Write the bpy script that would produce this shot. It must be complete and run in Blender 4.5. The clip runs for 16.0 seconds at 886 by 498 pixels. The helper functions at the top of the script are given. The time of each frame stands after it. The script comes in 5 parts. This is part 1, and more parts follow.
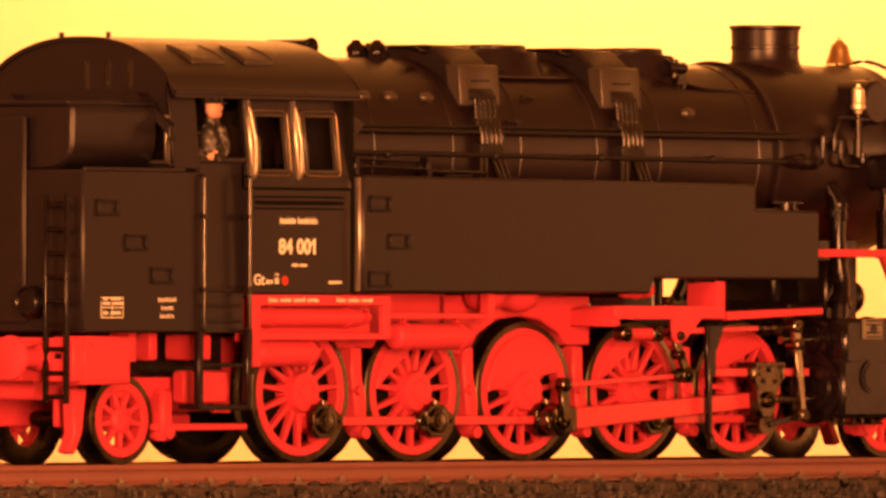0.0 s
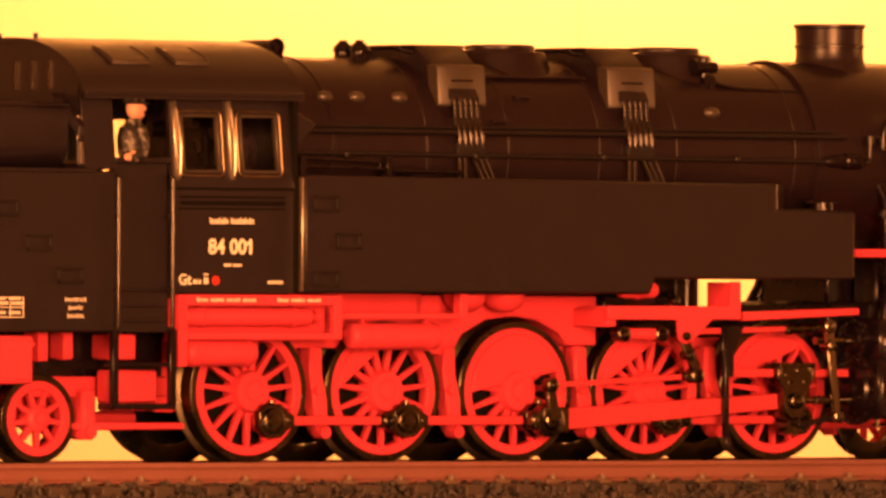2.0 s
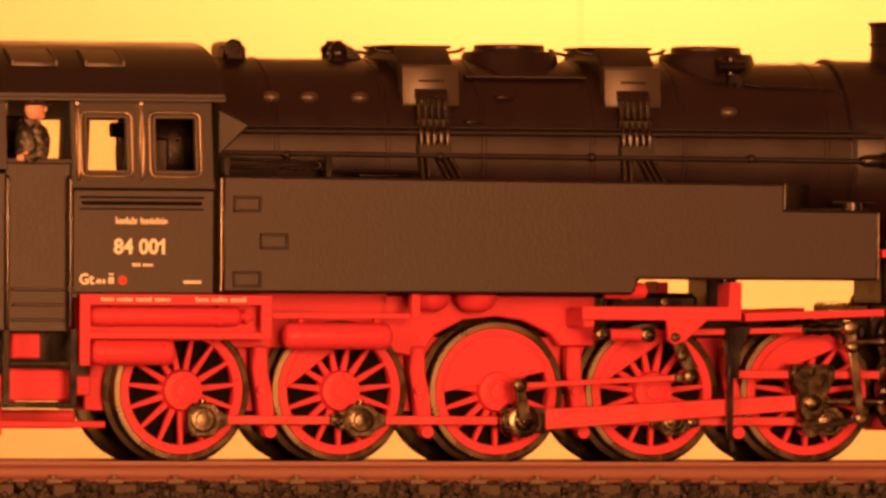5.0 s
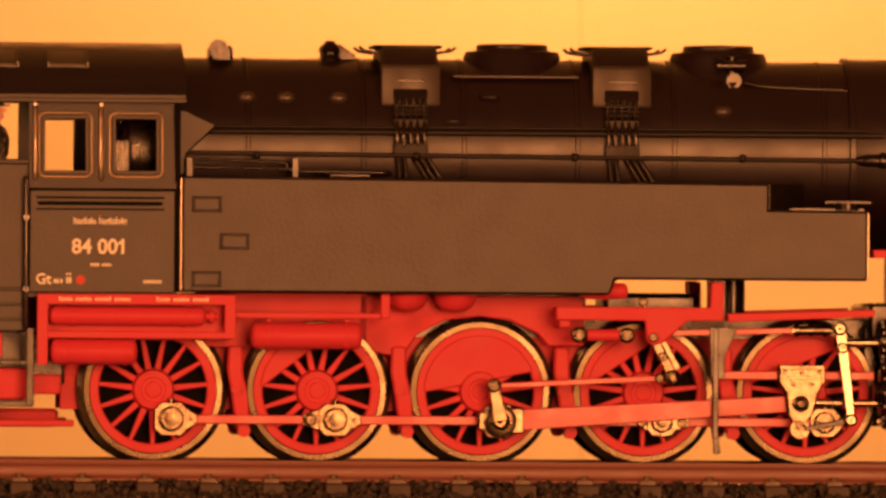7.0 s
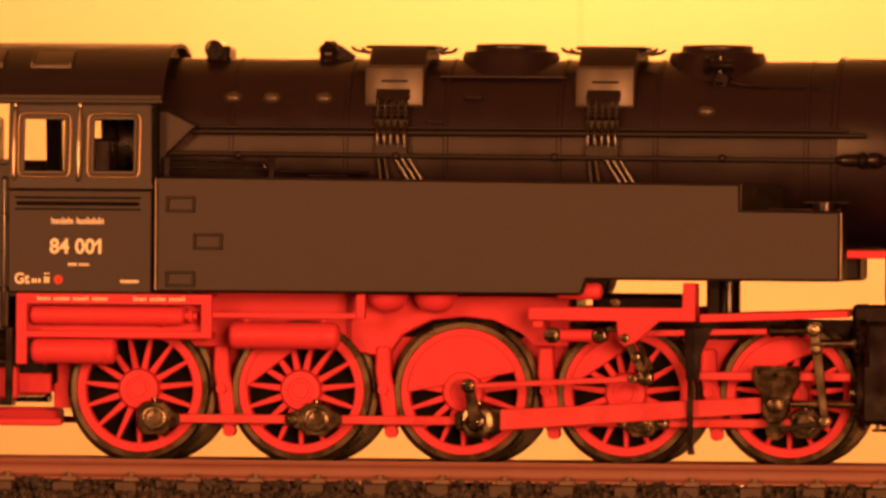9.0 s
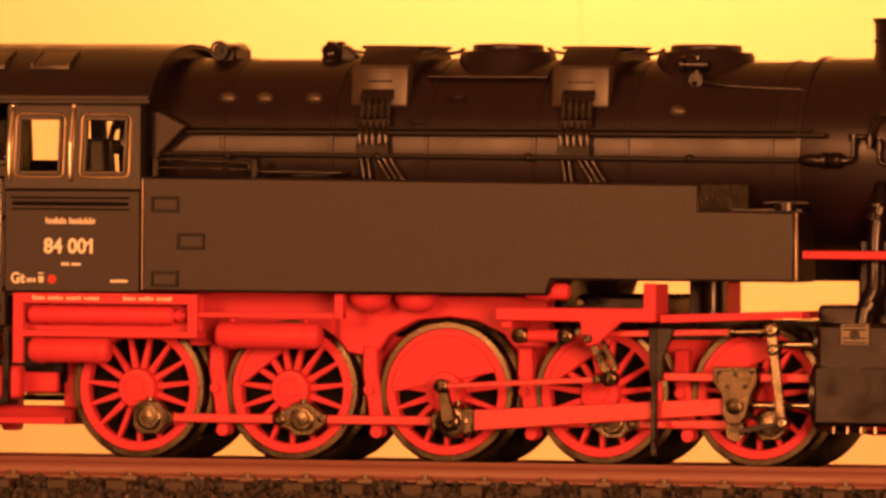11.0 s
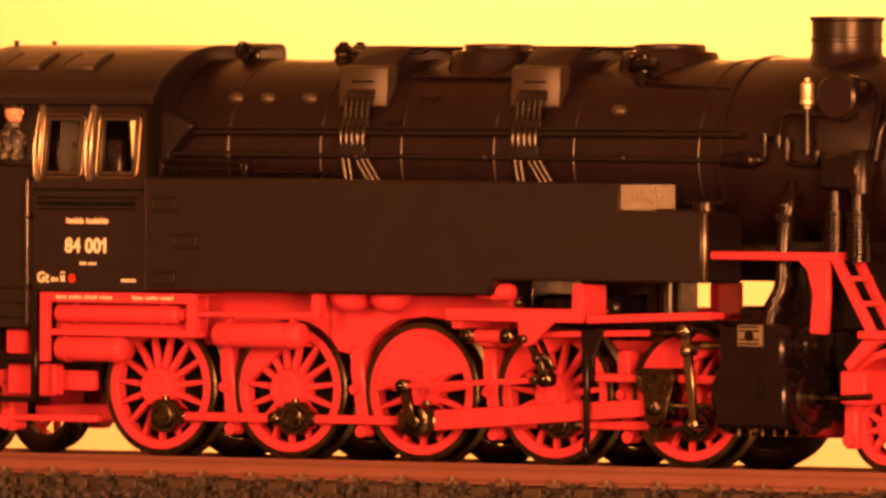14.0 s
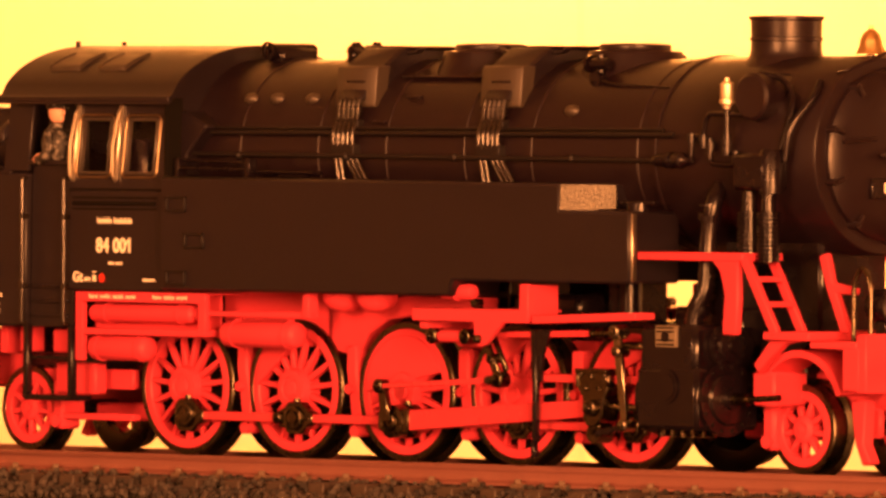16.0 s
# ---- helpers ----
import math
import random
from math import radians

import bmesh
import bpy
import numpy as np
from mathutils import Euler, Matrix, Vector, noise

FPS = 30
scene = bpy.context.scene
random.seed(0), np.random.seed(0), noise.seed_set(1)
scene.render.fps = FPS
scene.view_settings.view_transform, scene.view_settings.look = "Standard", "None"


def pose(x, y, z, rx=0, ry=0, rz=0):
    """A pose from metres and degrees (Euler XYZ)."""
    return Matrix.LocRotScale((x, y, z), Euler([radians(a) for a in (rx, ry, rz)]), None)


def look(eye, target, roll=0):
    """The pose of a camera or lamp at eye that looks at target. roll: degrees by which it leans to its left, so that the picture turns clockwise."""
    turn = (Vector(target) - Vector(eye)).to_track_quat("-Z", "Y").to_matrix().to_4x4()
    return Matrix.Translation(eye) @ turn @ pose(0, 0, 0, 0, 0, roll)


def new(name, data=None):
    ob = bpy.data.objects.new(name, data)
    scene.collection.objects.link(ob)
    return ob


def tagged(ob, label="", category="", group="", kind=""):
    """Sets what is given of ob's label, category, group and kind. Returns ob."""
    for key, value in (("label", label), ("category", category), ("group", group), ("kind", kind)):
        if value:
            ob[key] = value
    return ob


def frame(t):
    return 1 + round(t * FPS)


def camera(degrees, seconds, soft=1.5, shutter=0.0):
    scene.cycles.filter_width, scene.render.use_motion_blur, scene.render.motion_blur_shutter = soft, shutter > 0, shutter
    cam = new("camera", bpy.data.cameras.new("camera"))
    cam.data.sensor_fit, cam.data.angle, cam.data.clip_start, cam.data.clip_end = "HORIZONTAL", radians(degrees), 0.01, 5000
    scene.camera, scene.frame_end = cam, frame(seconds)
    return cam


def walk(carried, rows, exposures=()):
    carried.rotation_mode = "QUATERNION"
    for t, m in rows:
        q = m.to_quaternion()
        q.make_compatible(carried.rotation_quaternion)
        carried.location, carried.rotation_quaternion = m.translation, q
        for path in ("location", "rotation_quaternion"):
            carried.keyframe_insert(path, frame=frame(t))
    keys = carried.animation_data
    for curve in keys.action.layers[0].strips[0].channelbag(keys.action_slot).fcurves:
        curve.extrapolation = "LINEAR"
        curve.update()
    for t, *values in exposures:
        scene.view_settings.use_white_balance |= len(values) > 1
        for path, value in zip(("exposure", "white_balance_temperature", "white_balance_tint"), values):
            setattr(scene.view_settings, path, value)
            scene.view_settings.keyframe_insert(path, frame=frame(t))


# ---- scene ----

# A model steam locomotive (1:87) turns with its track on a turntable before a still camera.
# All building code below is in millimetres; MM brings it to metres.
MM = 0.001

# ---- camera: stands still, long lens ----
cam = camera(3.808, 16.0, soft=3.0)
PIVOT = Vector((0, 0, 0.0833278))        # the table turns about this point; rail tops lie 23.3 mm below it
PITCH, ROLL, FAR = 0.19736, 0.1215, 1.6
view = Matrix.Rotation(radians(ROLL), 3, "Z") @ Matrix.Rotation(radians(PITCH), 3, "X") @ Matrix(((1, 0, 0), (0, 0, 1), (0, -1, 0)))
eye = PIVOT - view.transposed() @ Vector((0.000313, -0.001702, -FAR))
stand = Matrix.Translation(eye) @ view.transposed().to_4x4()
walk(cam, [(0, stand), (16, stand)],
     exposures=[(0, 0.26), (1.5, 0.32), (3, 0.3), (4, 0.18), (6.3, -0.76), (7, -0.86), (8, -0.70), (9, -0.40), (11.5, -0.24), (13, 0.02), (14.5, 0.4), (16, 0.58)])

# ---- light: a warm key lamp, and unseen warm fill lamps added to it ----
world = bpy.data.worlds.new("room_air")
scene.world = world
world.use_nodes = True
world.node_tree.nodes["Background"].inputs[0].default_value = (1.0, 0.50, 0.28, 1)
world.node_tree.nodes["Background"].inputs[1].default_value = 0.02


def lamp(name, place, target, size, watts, colour):
    data = bpy.data.lights.new(name, "AREA")
    data.shape, data.size, data.energy, data.color = "DISK", size, watts, colour
    ob = new(name, data)
    ob.matrix_world = look(place, target)
    return ob


WARM = (1.0, 0.335, 0.104)
lamp("desk_lamp_light", (0.46, -1.87, 0.20), (0, 0, 0.09), 0.66, 58.0, WARM)
# unseen fill from the right, added for glints on end faces
lamp("side_fill_light", (1.42, 0.42, 0.16), (0, 0, 0.09), 0.42, 2.3, WARM)
# unseen fill, added to brighten the back wall from above
lamp("wall_fill_light", (0.03, 0.90, 0.31), (0.03, 1.0, 0.30), 0.16, 4.2, WARM)
# unseen fill from the left, added to lift the reds late in the turn
lamp("left_fill_light", (-0.88, -1.45, 0.42), (0, 0, 0.09), 0.5, 23.0, WARM)


# ---- materials ----
def material(name, colour, rough=0.5, metal=0.0, spread=0.15, scale=400.0, bump=0.05, rough_spread=0.1, grain=3000.0, spec=0.5):
    """Paint, plastic or metal with broad patches, fine grain and relief; scale in waves per metre."""
    m = bpy.data.materials.new(name)
    m.use_nodes = True
    n, l = m.node_tree.nodes, m.node_tree.links
    b = n["Principled BSDF"]
    b.inputs["Metallic"].default_value = metal
    b.inputs["Specular IOR Level"].default_value = spec
    tc = n.new("ShaderNodeTexCoord")
    big, fine = n.new("ShaderNodeTexNoise"), n.new("ShaderNodeTexNoise")
    for t, s, d in ((big, scale, 4), (fine, grain, 3)):
        t.inputs["Scale"].default_value, t.inputs["Detail"].default_value = s, d
        l.new(tc.outputs["Object"], t.inputs["Vector"])
    mix = n.new("ShaderNodeMix")
    mix.data_type = "RGBA"
    mix.inputs[6].default_value = (*[c * (1 - spread) for c in colour], 1)
    mix.inputs[7].default_value = (*[min(1, c * (1 + spread)) for c in colour], 1)
    add = n.new("ShaderNodeMath")
    add.operation = "MULTIPLY_ADD"
    add.inputs[1].default_value = 0.5
    l.new(fine.outputs["Fac"], add.inputs[0])
    half = n.new("ShaderNodeMath")
    half.operation = "MULTIPLY"
    half.inputs[1].default_value = 0.5
    l.new(big.outputs["Fac"], half.inputs[0])
    l.new(half.outputs[0], add.inputs[2])
    l.new(add.outputs[0], mix.inputs[0])
    l.new(mix.outputs[2], b.inputs["Base Color"])
    rr = n.new("ShaderNodeMapRange")
    rr.inputs[3].default_value, rr.inputs[4].default_value = max(0.02, rough - rough_spread), min(1, rough + rough_spread)
    rr.inputs[1].default_value, rr.inputs[2].default_value = 0.3, 0.7
    l.new(big.outputs["Fac"], rr.inputs[0])
    l.new(rr.outputs[0], b.inputs["Roughness"])
    if bump:
        bp = n.new("ShaderNodeBump")
        bp.inputs["Strength"].default_value, bp.inputs["Distance"].default_value = bump, 0.0002
        l.new(fine.outputs["Fac"], bp.inputs["Height"])
        l.new(bp.outputs[0], b.inputs["Normal"])
    return m


BLACK = material("black_satin_paint", (0.0080, 0.0048, 0.0085), 0.43, 0, 0.3, 300, 0.13, 0.012, 2600, 0.52)
BOILER = material("black_boiler_paint", (0.0100, 0.0050, 0.0080), 0.35, 0, 0.2, 200, 0.08, 0.05, 2500, 0.45)
DARK = material("black_plastic", (0.006, 0.0036, 0.006), 0.24, 0, 0.2, 300, 0.05, 0.08, 3000, 0.38)
RED = material("red_plastic", (0.60, 0.050, 0.085), 0.42, 0, 0.12, 220, 0.10, 0.06, 2500, 0.14)
GLOSS = material("glossy_black_paint", (0.012, 0.008, 0.006), 0.2, 0, 0.2, 300, 0.05, 0.05, 2500, 0.8)
ROD = material("darkened_nickel", (0.115, 0.095, 0.068), 0.22, 1, 0.5, 600, 0.14, 0.10)
BRIGHT = material("bright_nickel", (0.27, 0.235, 0.18), 0.22, 1, 0.4, 500, 0.1, 0.08)
BARE = material("bare_zinc_metal", (0.62, 0.56, 0.46), 0.36, 1, 0.12, 600, 0.05, 0.05)
PLATE = material("dull_sheen_plate", (0.075, 0.07, 0.06), 0.38, 1, 0.5, 900, 0.5, 0.05)
# black slide rails, and the shade of joints and spoke gaps put in as colour
MATTE = material("matt_black_paint_and_shade", (0.006, 0.005, 0.004), 0.9, 0, 0.2, 300, 0.0, 0.05, 3000, 0.1)
TYRE = material("blackened_tyre_steel", (0.10, 0.085, 0.06), 0.30, 1, 0.4, 300, 0.06, 0.1)
REDROD = material("red_painted_rod", (0.54, 0.042, 0.070), 0.30, 0, 0.14, 300, 0.06, 0.06, 3000, 0.42)
WHISTLE = material("bright_brass_whistle", (0.92, 0.82, 0.62), 0.48, 1, 0.06, 600, 0.03, 0.04)
PIPE = material("dull_black_pipe", (0.008, 0.006, 0.007), 0.48, 0, 0.2, 300, 0.05, 0.05, 3000, 0.35)
BADGE = material("pale_metal_badge", (0.17, 0.145, 0.11), 0.4, 0, 0.1, 600, 0.05, 0.05)
BRASS = material("polished_brass", (0.85, 0.62, 0.28), 0.34, 1, 0.1, 600, 0.03, 0.05)
# on the sandbox sides this grey holds the lit sheen of black paint
GREY = material("grey_sheen_satin_paint", (0.036, 0.028, 0.022), 0.44, 0, 0.2, 250, 0.1, 0.03, 3000, 0.85)
RAIL = material("rust_brown_rail_paint", (0.21, 0.085, 0.075), 0.45, 0, 0.18, 180, 0.08, 0.08, 1500)
SLEEPER = material("dark_brown_sleeper_plastic", (0.05, 0.035, 0.028), 0.6, 0, 0.3, 300, 0.2, 0.1)
CHAIR = material("brown_rail_chair_plastic", (0.13, 0.085, 0.062), 0.42, 0, 0.3, 500, 0.2, 0.1)
FRAME = material("dull_brass_frame", (0.34, 0.27, 0.18), 0.36, 1, 0.3, 600, 0.1, 0.08)
WALL = material("warm_white_wall_paint", (0.80, 0.76, 0.48), 0.9, 0, 0.03, 6, 0.03, 0.02, 300)
JOINT = material("wall_joint_filler", (0.76, 0.72, 0.45), 0.9, 0, 0.03, 6, 0.03, 0.02, 300)
ROOM = material("brown_bounce_wall_paint", (0.46, 0.37, 0.29), 0.8, 0, 0.08, 6, 0.03, 0.02, 300)
WOOD = material("oiled_beech_tabletop", (0.36, 0.22, 0.12), 0.45, 0, 0.25, 30, 0.05, 0.08, 600)
BOARD = material("black_turntable_lacquer", (0.03, 0.03, 0.03), 0.5, 0, 0.2, 60, 0.03, 0.08)
WHITE = material("cream_lettering", (0.90, 0.87, 0.76), 0.5, 0, 0.04, 500, 0.0)
SIGNAL = material("red_dot_paint", (0.55, 0.03, 0.02), 0.5, 0, 0.04, 500, 0.0)
CLOTH = material("grey_black_speckled_paint", (0.0135, 0.0121, 0.0108), 0.5, 0, 0.8, 900, 0.2, 0.1, 1500)
cn, cl = CLOTH.node_tree.nodes, CLOTH.node_tree.links
fleck, specks = cn.new("ShaderNodeTexNoise"), cn.new("ShaderNodeValToRGB")
fleck.inputs["Scale"].default_value, fleck.inputs["Detail"].default_value = 1300.0, 2
specks.color_ramp.elements[0].position, specks.color_ramp.elements[1].position = 0.50, 0.66
specks.color_ramp.elements[0].color, specks.color_ramp.elements[1].color = (0.010, 0.009, 0.009, 1), (0.16, 0.15, 0.14, 1)
cl.new(cn["Texture Coordinate"].outputs["Object"], fleck.inputs["Vector"])
cl.new(fleck.outputs["Fac"], specks.inputs[0])
cl.new(specks.outputs[0], cn["Principled BSDF"].inputs["Base Color"])
FLESH = material("painted_skin_tone", (0.66, 0.36, 0.28), 0.5, 0, 0.06, 800, 0.0)

GLASS = bpy.data.materials.new("clear_window_glazing")
GLASS.use_nodes = True
g = GLASS.node_tree.nodes["Principled BSDF"]
g.inputs["Base Color"].default_value = (0.93, 0.93, 0.9, 1)
g.inputs["Transmission Weight"].default_value, g.inputs["Roughness"].default_value, g.inputs["IOR"].default_value = 1.0, 0.03, 1.08

BALLAST = material("dark_ballast_stone", (0.048, 0.034, 0.024), 0.75, 0, 0.2, 900, 0.4, 0.15)
bn, bl = BALLAST.node_tree.nodes, BALLAST.node_tree.links
geo, ramp = bn.new("ShaderNodeNewGeometry"), bn.new("ShaderNodeValToRGB")
ramp.color_ramp.elements[0].color, ramp.color_ramp.elements[1].color = (0.010, 0.010, 0.010, 1), (0.065, 0.055, 0.050, 1)
bl.new(geo.outputs["Random Per Island"], ramp.inputs[0])
bl.new(ramp.outputs[0], bn["Principled BSDF"].inputs["Base Color"])


# ---- mesh tools, in millimetres ----
def box(bm, x0, x1, y0, y1, z0, z1, bevel=0.0):
    r = bmesh.ops.create_cube(bm, size=1.0)
    m = Matrix.Translation(((x0 + x1) / 2, (y0 + y1) / 2, (z0 + z1) / 2)) @ Matrix.Diagonal((abs(x1 - x0), abs(y1 - y0), abs(z1 - z0), 1))
    bmesh.ops.transform(bm, matrix=m, verts=r["verts"])
    if bevel:
        edges = list({e for v in r["verts"] for e in v.link_edges})
        bmesh.ops.bevel(bm, geom=edges, offset=bevel, segments=1, affect="EDGES")


def prism(bm, pts, axis, a, b, bevel=0.0):
    """A polygon drawn in the two other axes, pushed along axis from a to b."""
    def at(p, k):
        q = list(p)
        q.insert("xyz".index(axis), k)
        return q
    lo, hi = [bm.verts.new(at(p, a)) for p in pts], [bm.verts.new(at(p, b)) for p in pts]
    n = len(pts)
    fs = [bm.faces.new(lo), bm.faces.new(hi)] + [bm.faces.new((lo[i], lo[(i + 1) % n], hi[(i + 1) % n], hi[i])) for i in range(n)]
    bmesh.ops.recalc_face_normals(bm, faces=fs)
    if bevel:
        bmesh.ops.bevel(bm, geom=list({e for f in fs for e in f.edges}), offset=bevel, segments=1, affect="EDGES")


def cyl(bm, p, q, r, seg=20, r2=None):
    p, q = Vector(p), Vector(q)
    m = Matrix.Translation((p + q) / 2) @ (q - p).to_track_quat("Z", "Y").to_matrix().to_4x4()
    bmesh.ops.create_cone(bm, cap_ends=True, segments=seg, radius1=r, radius2=r if r2 is None else r2, depth=(q - p).length, matrix=m)


def lathe(bm, profile, place, axis="Z", seg=32):
    """Turns (radius, height) pairs about an axis through place; ends are capped."""
    turn = {"Z": Matrix(), "X": Matrix.Rotation(radians(90), 4, "Y"), "Y": Matrix.Rotation(radians(90), 4, "X")}[axis]
    m = Matrix.Translation(place) @ turn
    rings = []
    for r, h in profile:
        rings.append([bm.verts.new(m @ Vector((r * math.cos(k * math.tau / seg), r * math.sin(k * math.tau / seg), h))) for k in range(seg)])
    fs = []
    for a, b in zip(rings, rings[1:]):
        fs += [bm.faces.new((a[k], a[(k + 1) % seg], b[(k + 1) % seg], b[k])) for k in range(seg)]
    fs += [bm.faces.new(rings[0]), bm.faces.new(rings[-1])]
    bmesh.ops.recalc_face_normals(bm, faces=fs)


def boss(bm, x, y0, y1, z, r):
    """A turned pin or bolt across the rods, from its outer end y0 to its root y1, with a stepped, slightly domed head."""
    d = 1 if y0 < y1 else -1
    h = abs(y1 - y0)
    lathe(bm, [(r, -d * h), (r, -d * 0.12), (r * 0.86, 0.0), (r * 0.62, d * 0.04), (r * 0.56, -d * 0.16), (r * 0.34, -d * 0.16), (r * 0.28, d * 0.10), (r * 0.1, d * 0.16)], (x, y0, z), "Y", 18)


def ring(bm, profile, place, axis="Y", seg=40):
    """A closed profile of (radius, height) pairs turned into a ring."""
    turn = {"Z": Matrix(), "X": Matrix.Rotation(radians(90), 4, "Y"), "Y": Matrix.Rotation(radians(90), 4, "X")}[axis]
    m = Matrix.Translation(place) @ turn
    rows = [[bm.verts.new(m @ Vector((r * math.cos(k * math.tau / seg), r * math.sin(k * math.tau / seg), h))) for k in range(seg)] for r, h in profile]
    fs = []
    for i in range(len(rows)):
        a, b = rows[i], rows[(i + 1) % len(rows)]
        fs += [bm.faces.new((a[k], a[(k + 1) % seg], b[(k + 1) % seg], b[k])) for k in range(seg)]
    bmesh.ops.recalc_face_normals(bm, faces=fs)


def tube(bm, pts, r, seg=10):
    """A round pipe along a line of points."""
    pts = [Vector(p) for p in pts]
    rows = []
    for i, p in enumerate(pts):
        d = (pts[min(i + 1, len(pts) - 1)] - pts[max(i - 1, 0)]).normalized()
        u = d.cross(Vector((0, 1, 0.02))).normalized()
        w = d.cross(u)
        rows.append([bm.verts.new(p + r * (u * math.cos(k * math.tau / seg) + w * math.sin(k * math.tau / seg))) for k in range(seg)])
    fs = [bm.faces.new((a[k], a[(k + 1) % seg], b[(k + 1) % seg], b[k])) for a, b in zip(rows, rows[1:]) for k in range(seg)]
    fs += [bm.faces.new(rows[0]), bm.faces.new(rows[-1])]
    bmesh.ops.recalc_face_normals(bm, faces=fs)


def bent(pts, n=5, r=0.8):
    """Rounds the corners of a line of points."""
    pts = [Vector(p) for p in pts]
    out = [pts[0]]
    for a, b, c in zip(pts, pts[1:], pts[2:]):
        k = min(r, (b - a).length * 0.45, (c - b).length * 0.45)
        p, q = b + (a - b).normalized() * k, b + (c - b).normalized() * k
        for i in range(n + 1):
            t = i / n
            out.append(p * (1 - t) ** 2 + b * 2 * t * (1 - t) + q * t * t)
    return out + [pts[-1]]


def finish(bm, name, mat, angle=38):
    bmesh.ops.scale(bm, vec=(MM, MM, MM), verts=bm.verts)
    me = bpy.data.meshes.new(name)
    bm.to_mesh(me)
    bm.free()
    me.materials.append(mat)
    for p in me.polygons:
        p.use_smooth = True
    me.set_sharp_from_angle(angle=radians(angle))
    return me


def part(name, bm, mat, parent, label="", at=None):
    ob = new(name, finish(bm, name, mat))
    ob.parent = parent
    if at is not None:
        ob.location = Vector(at) * MM
    return tagged(ob, label)


def again(ob, parent, at, turn=None):
    """Another object on the same mesh."""
    o = new(ob.name.split(".")[0], ob.data)
    o.parent = parent
    o.matrix_basis = Matrix.Translation(Vector(at) * MM) @ (turn or Matrix())
    if ob.get("label"):
        o["label"] = ob["label"]
    return o


def made(fill, *args, **kw):
    bm = bmesh.new()
    fill(bm, *args, **kw)
    return bm


def both(fill):
    """Fills a bmesh for the near side and its mirror."""
    bm = bmesh.new()
    for s in (1, -1):
        fill(bm, s)
    return bm


def thing(name, label, category, group="", kind=""):
    return tagged(new(name), label, category, group, kind)


def words(name, text, size, place, parent, mat, wide=1.0):
    """Lettering printed on the near side, raised a hair."""
    cu = bpy.data.curves.new(name, "FONT")
    cu.body, cu.size, cu.align_x, cu.align_y, cu.extrude = text, size * MM, "CENTER", "CENTER", 0.00002
    cu.bevel_depth, cu.bevel_resolution = 0.00002 * size, 0
    cu.space_character, cu.offset = 1.02, 0.000009 * size
    cu.materials.append(mat)
    ob = new(name, cu)
    ob.parent = parent
    ob.matrix_basis = Matrix.Translation(Vector(place) * MM) @ Matrix.Rotation(radians(90), 4, "X") @ Matrix.Diagonal((wide, 1, 1, 1))
    return ob


# ---- the room ----
def room():
    # all but wall_back are unseen, added for bounced light and reflections
    for name, b in (("wall_back", (-2.2, 2.2, 1.0, 1.1, -0.8, 1.9)), ("wall_front", (-2.2, 2.2, -2.72, -2.62, -0.8, 1.9)),
                    ("wall_left", (-2.3, -2.2, -2.62, 1.0, -0.8, 1.9)), ("wall_right", (2.2, 2.3, -2.62, 1.0, -0.8, 1.9)),
                    ("floor", (-2.2, 2.2, -2.62, 1.0, -0.8, -0.75)), ("ceiling", (-2.2, 2.2, -2.62, 1.0, 1.8, 1.9))):
        bm = bmesh.new()
        box(bm, *[k * 1000 for k in b])
        tagged(new(name, finish(bm, name, WOOD if name == "floor" else WALL if name == "wall_back" else ROOM)), kind="structure", label="plain warm white painted wall" if name == "wall_back" else "unseen plain brown room surface, added to bounce light")
    # a faint joint in the wall covering
    bm = bmesh.new()
    box(bm, 26.0, 27.3, 999.7, 1000.0, -750, 1800)
    tagged(new("trim", finish(bm, "trim", JOINT)), "narrow raised joint of the wall covering", kind="structure")
    t = thing("table", "wooden table that carries the turntable", "table")
    part("tabletop", made(box, -600, 600, -350, 500, -30, 0, 2), WOOD, t)
    leg = part("leg", made(box, -25, 25, -25, 25, -750, -30, 2), WOOD, t, at=(-560, -310, 0))
    for x, y in ((560, -310), (-560, 460), (560, 460)):
        again(leg, t, (x, y, 0))


room()

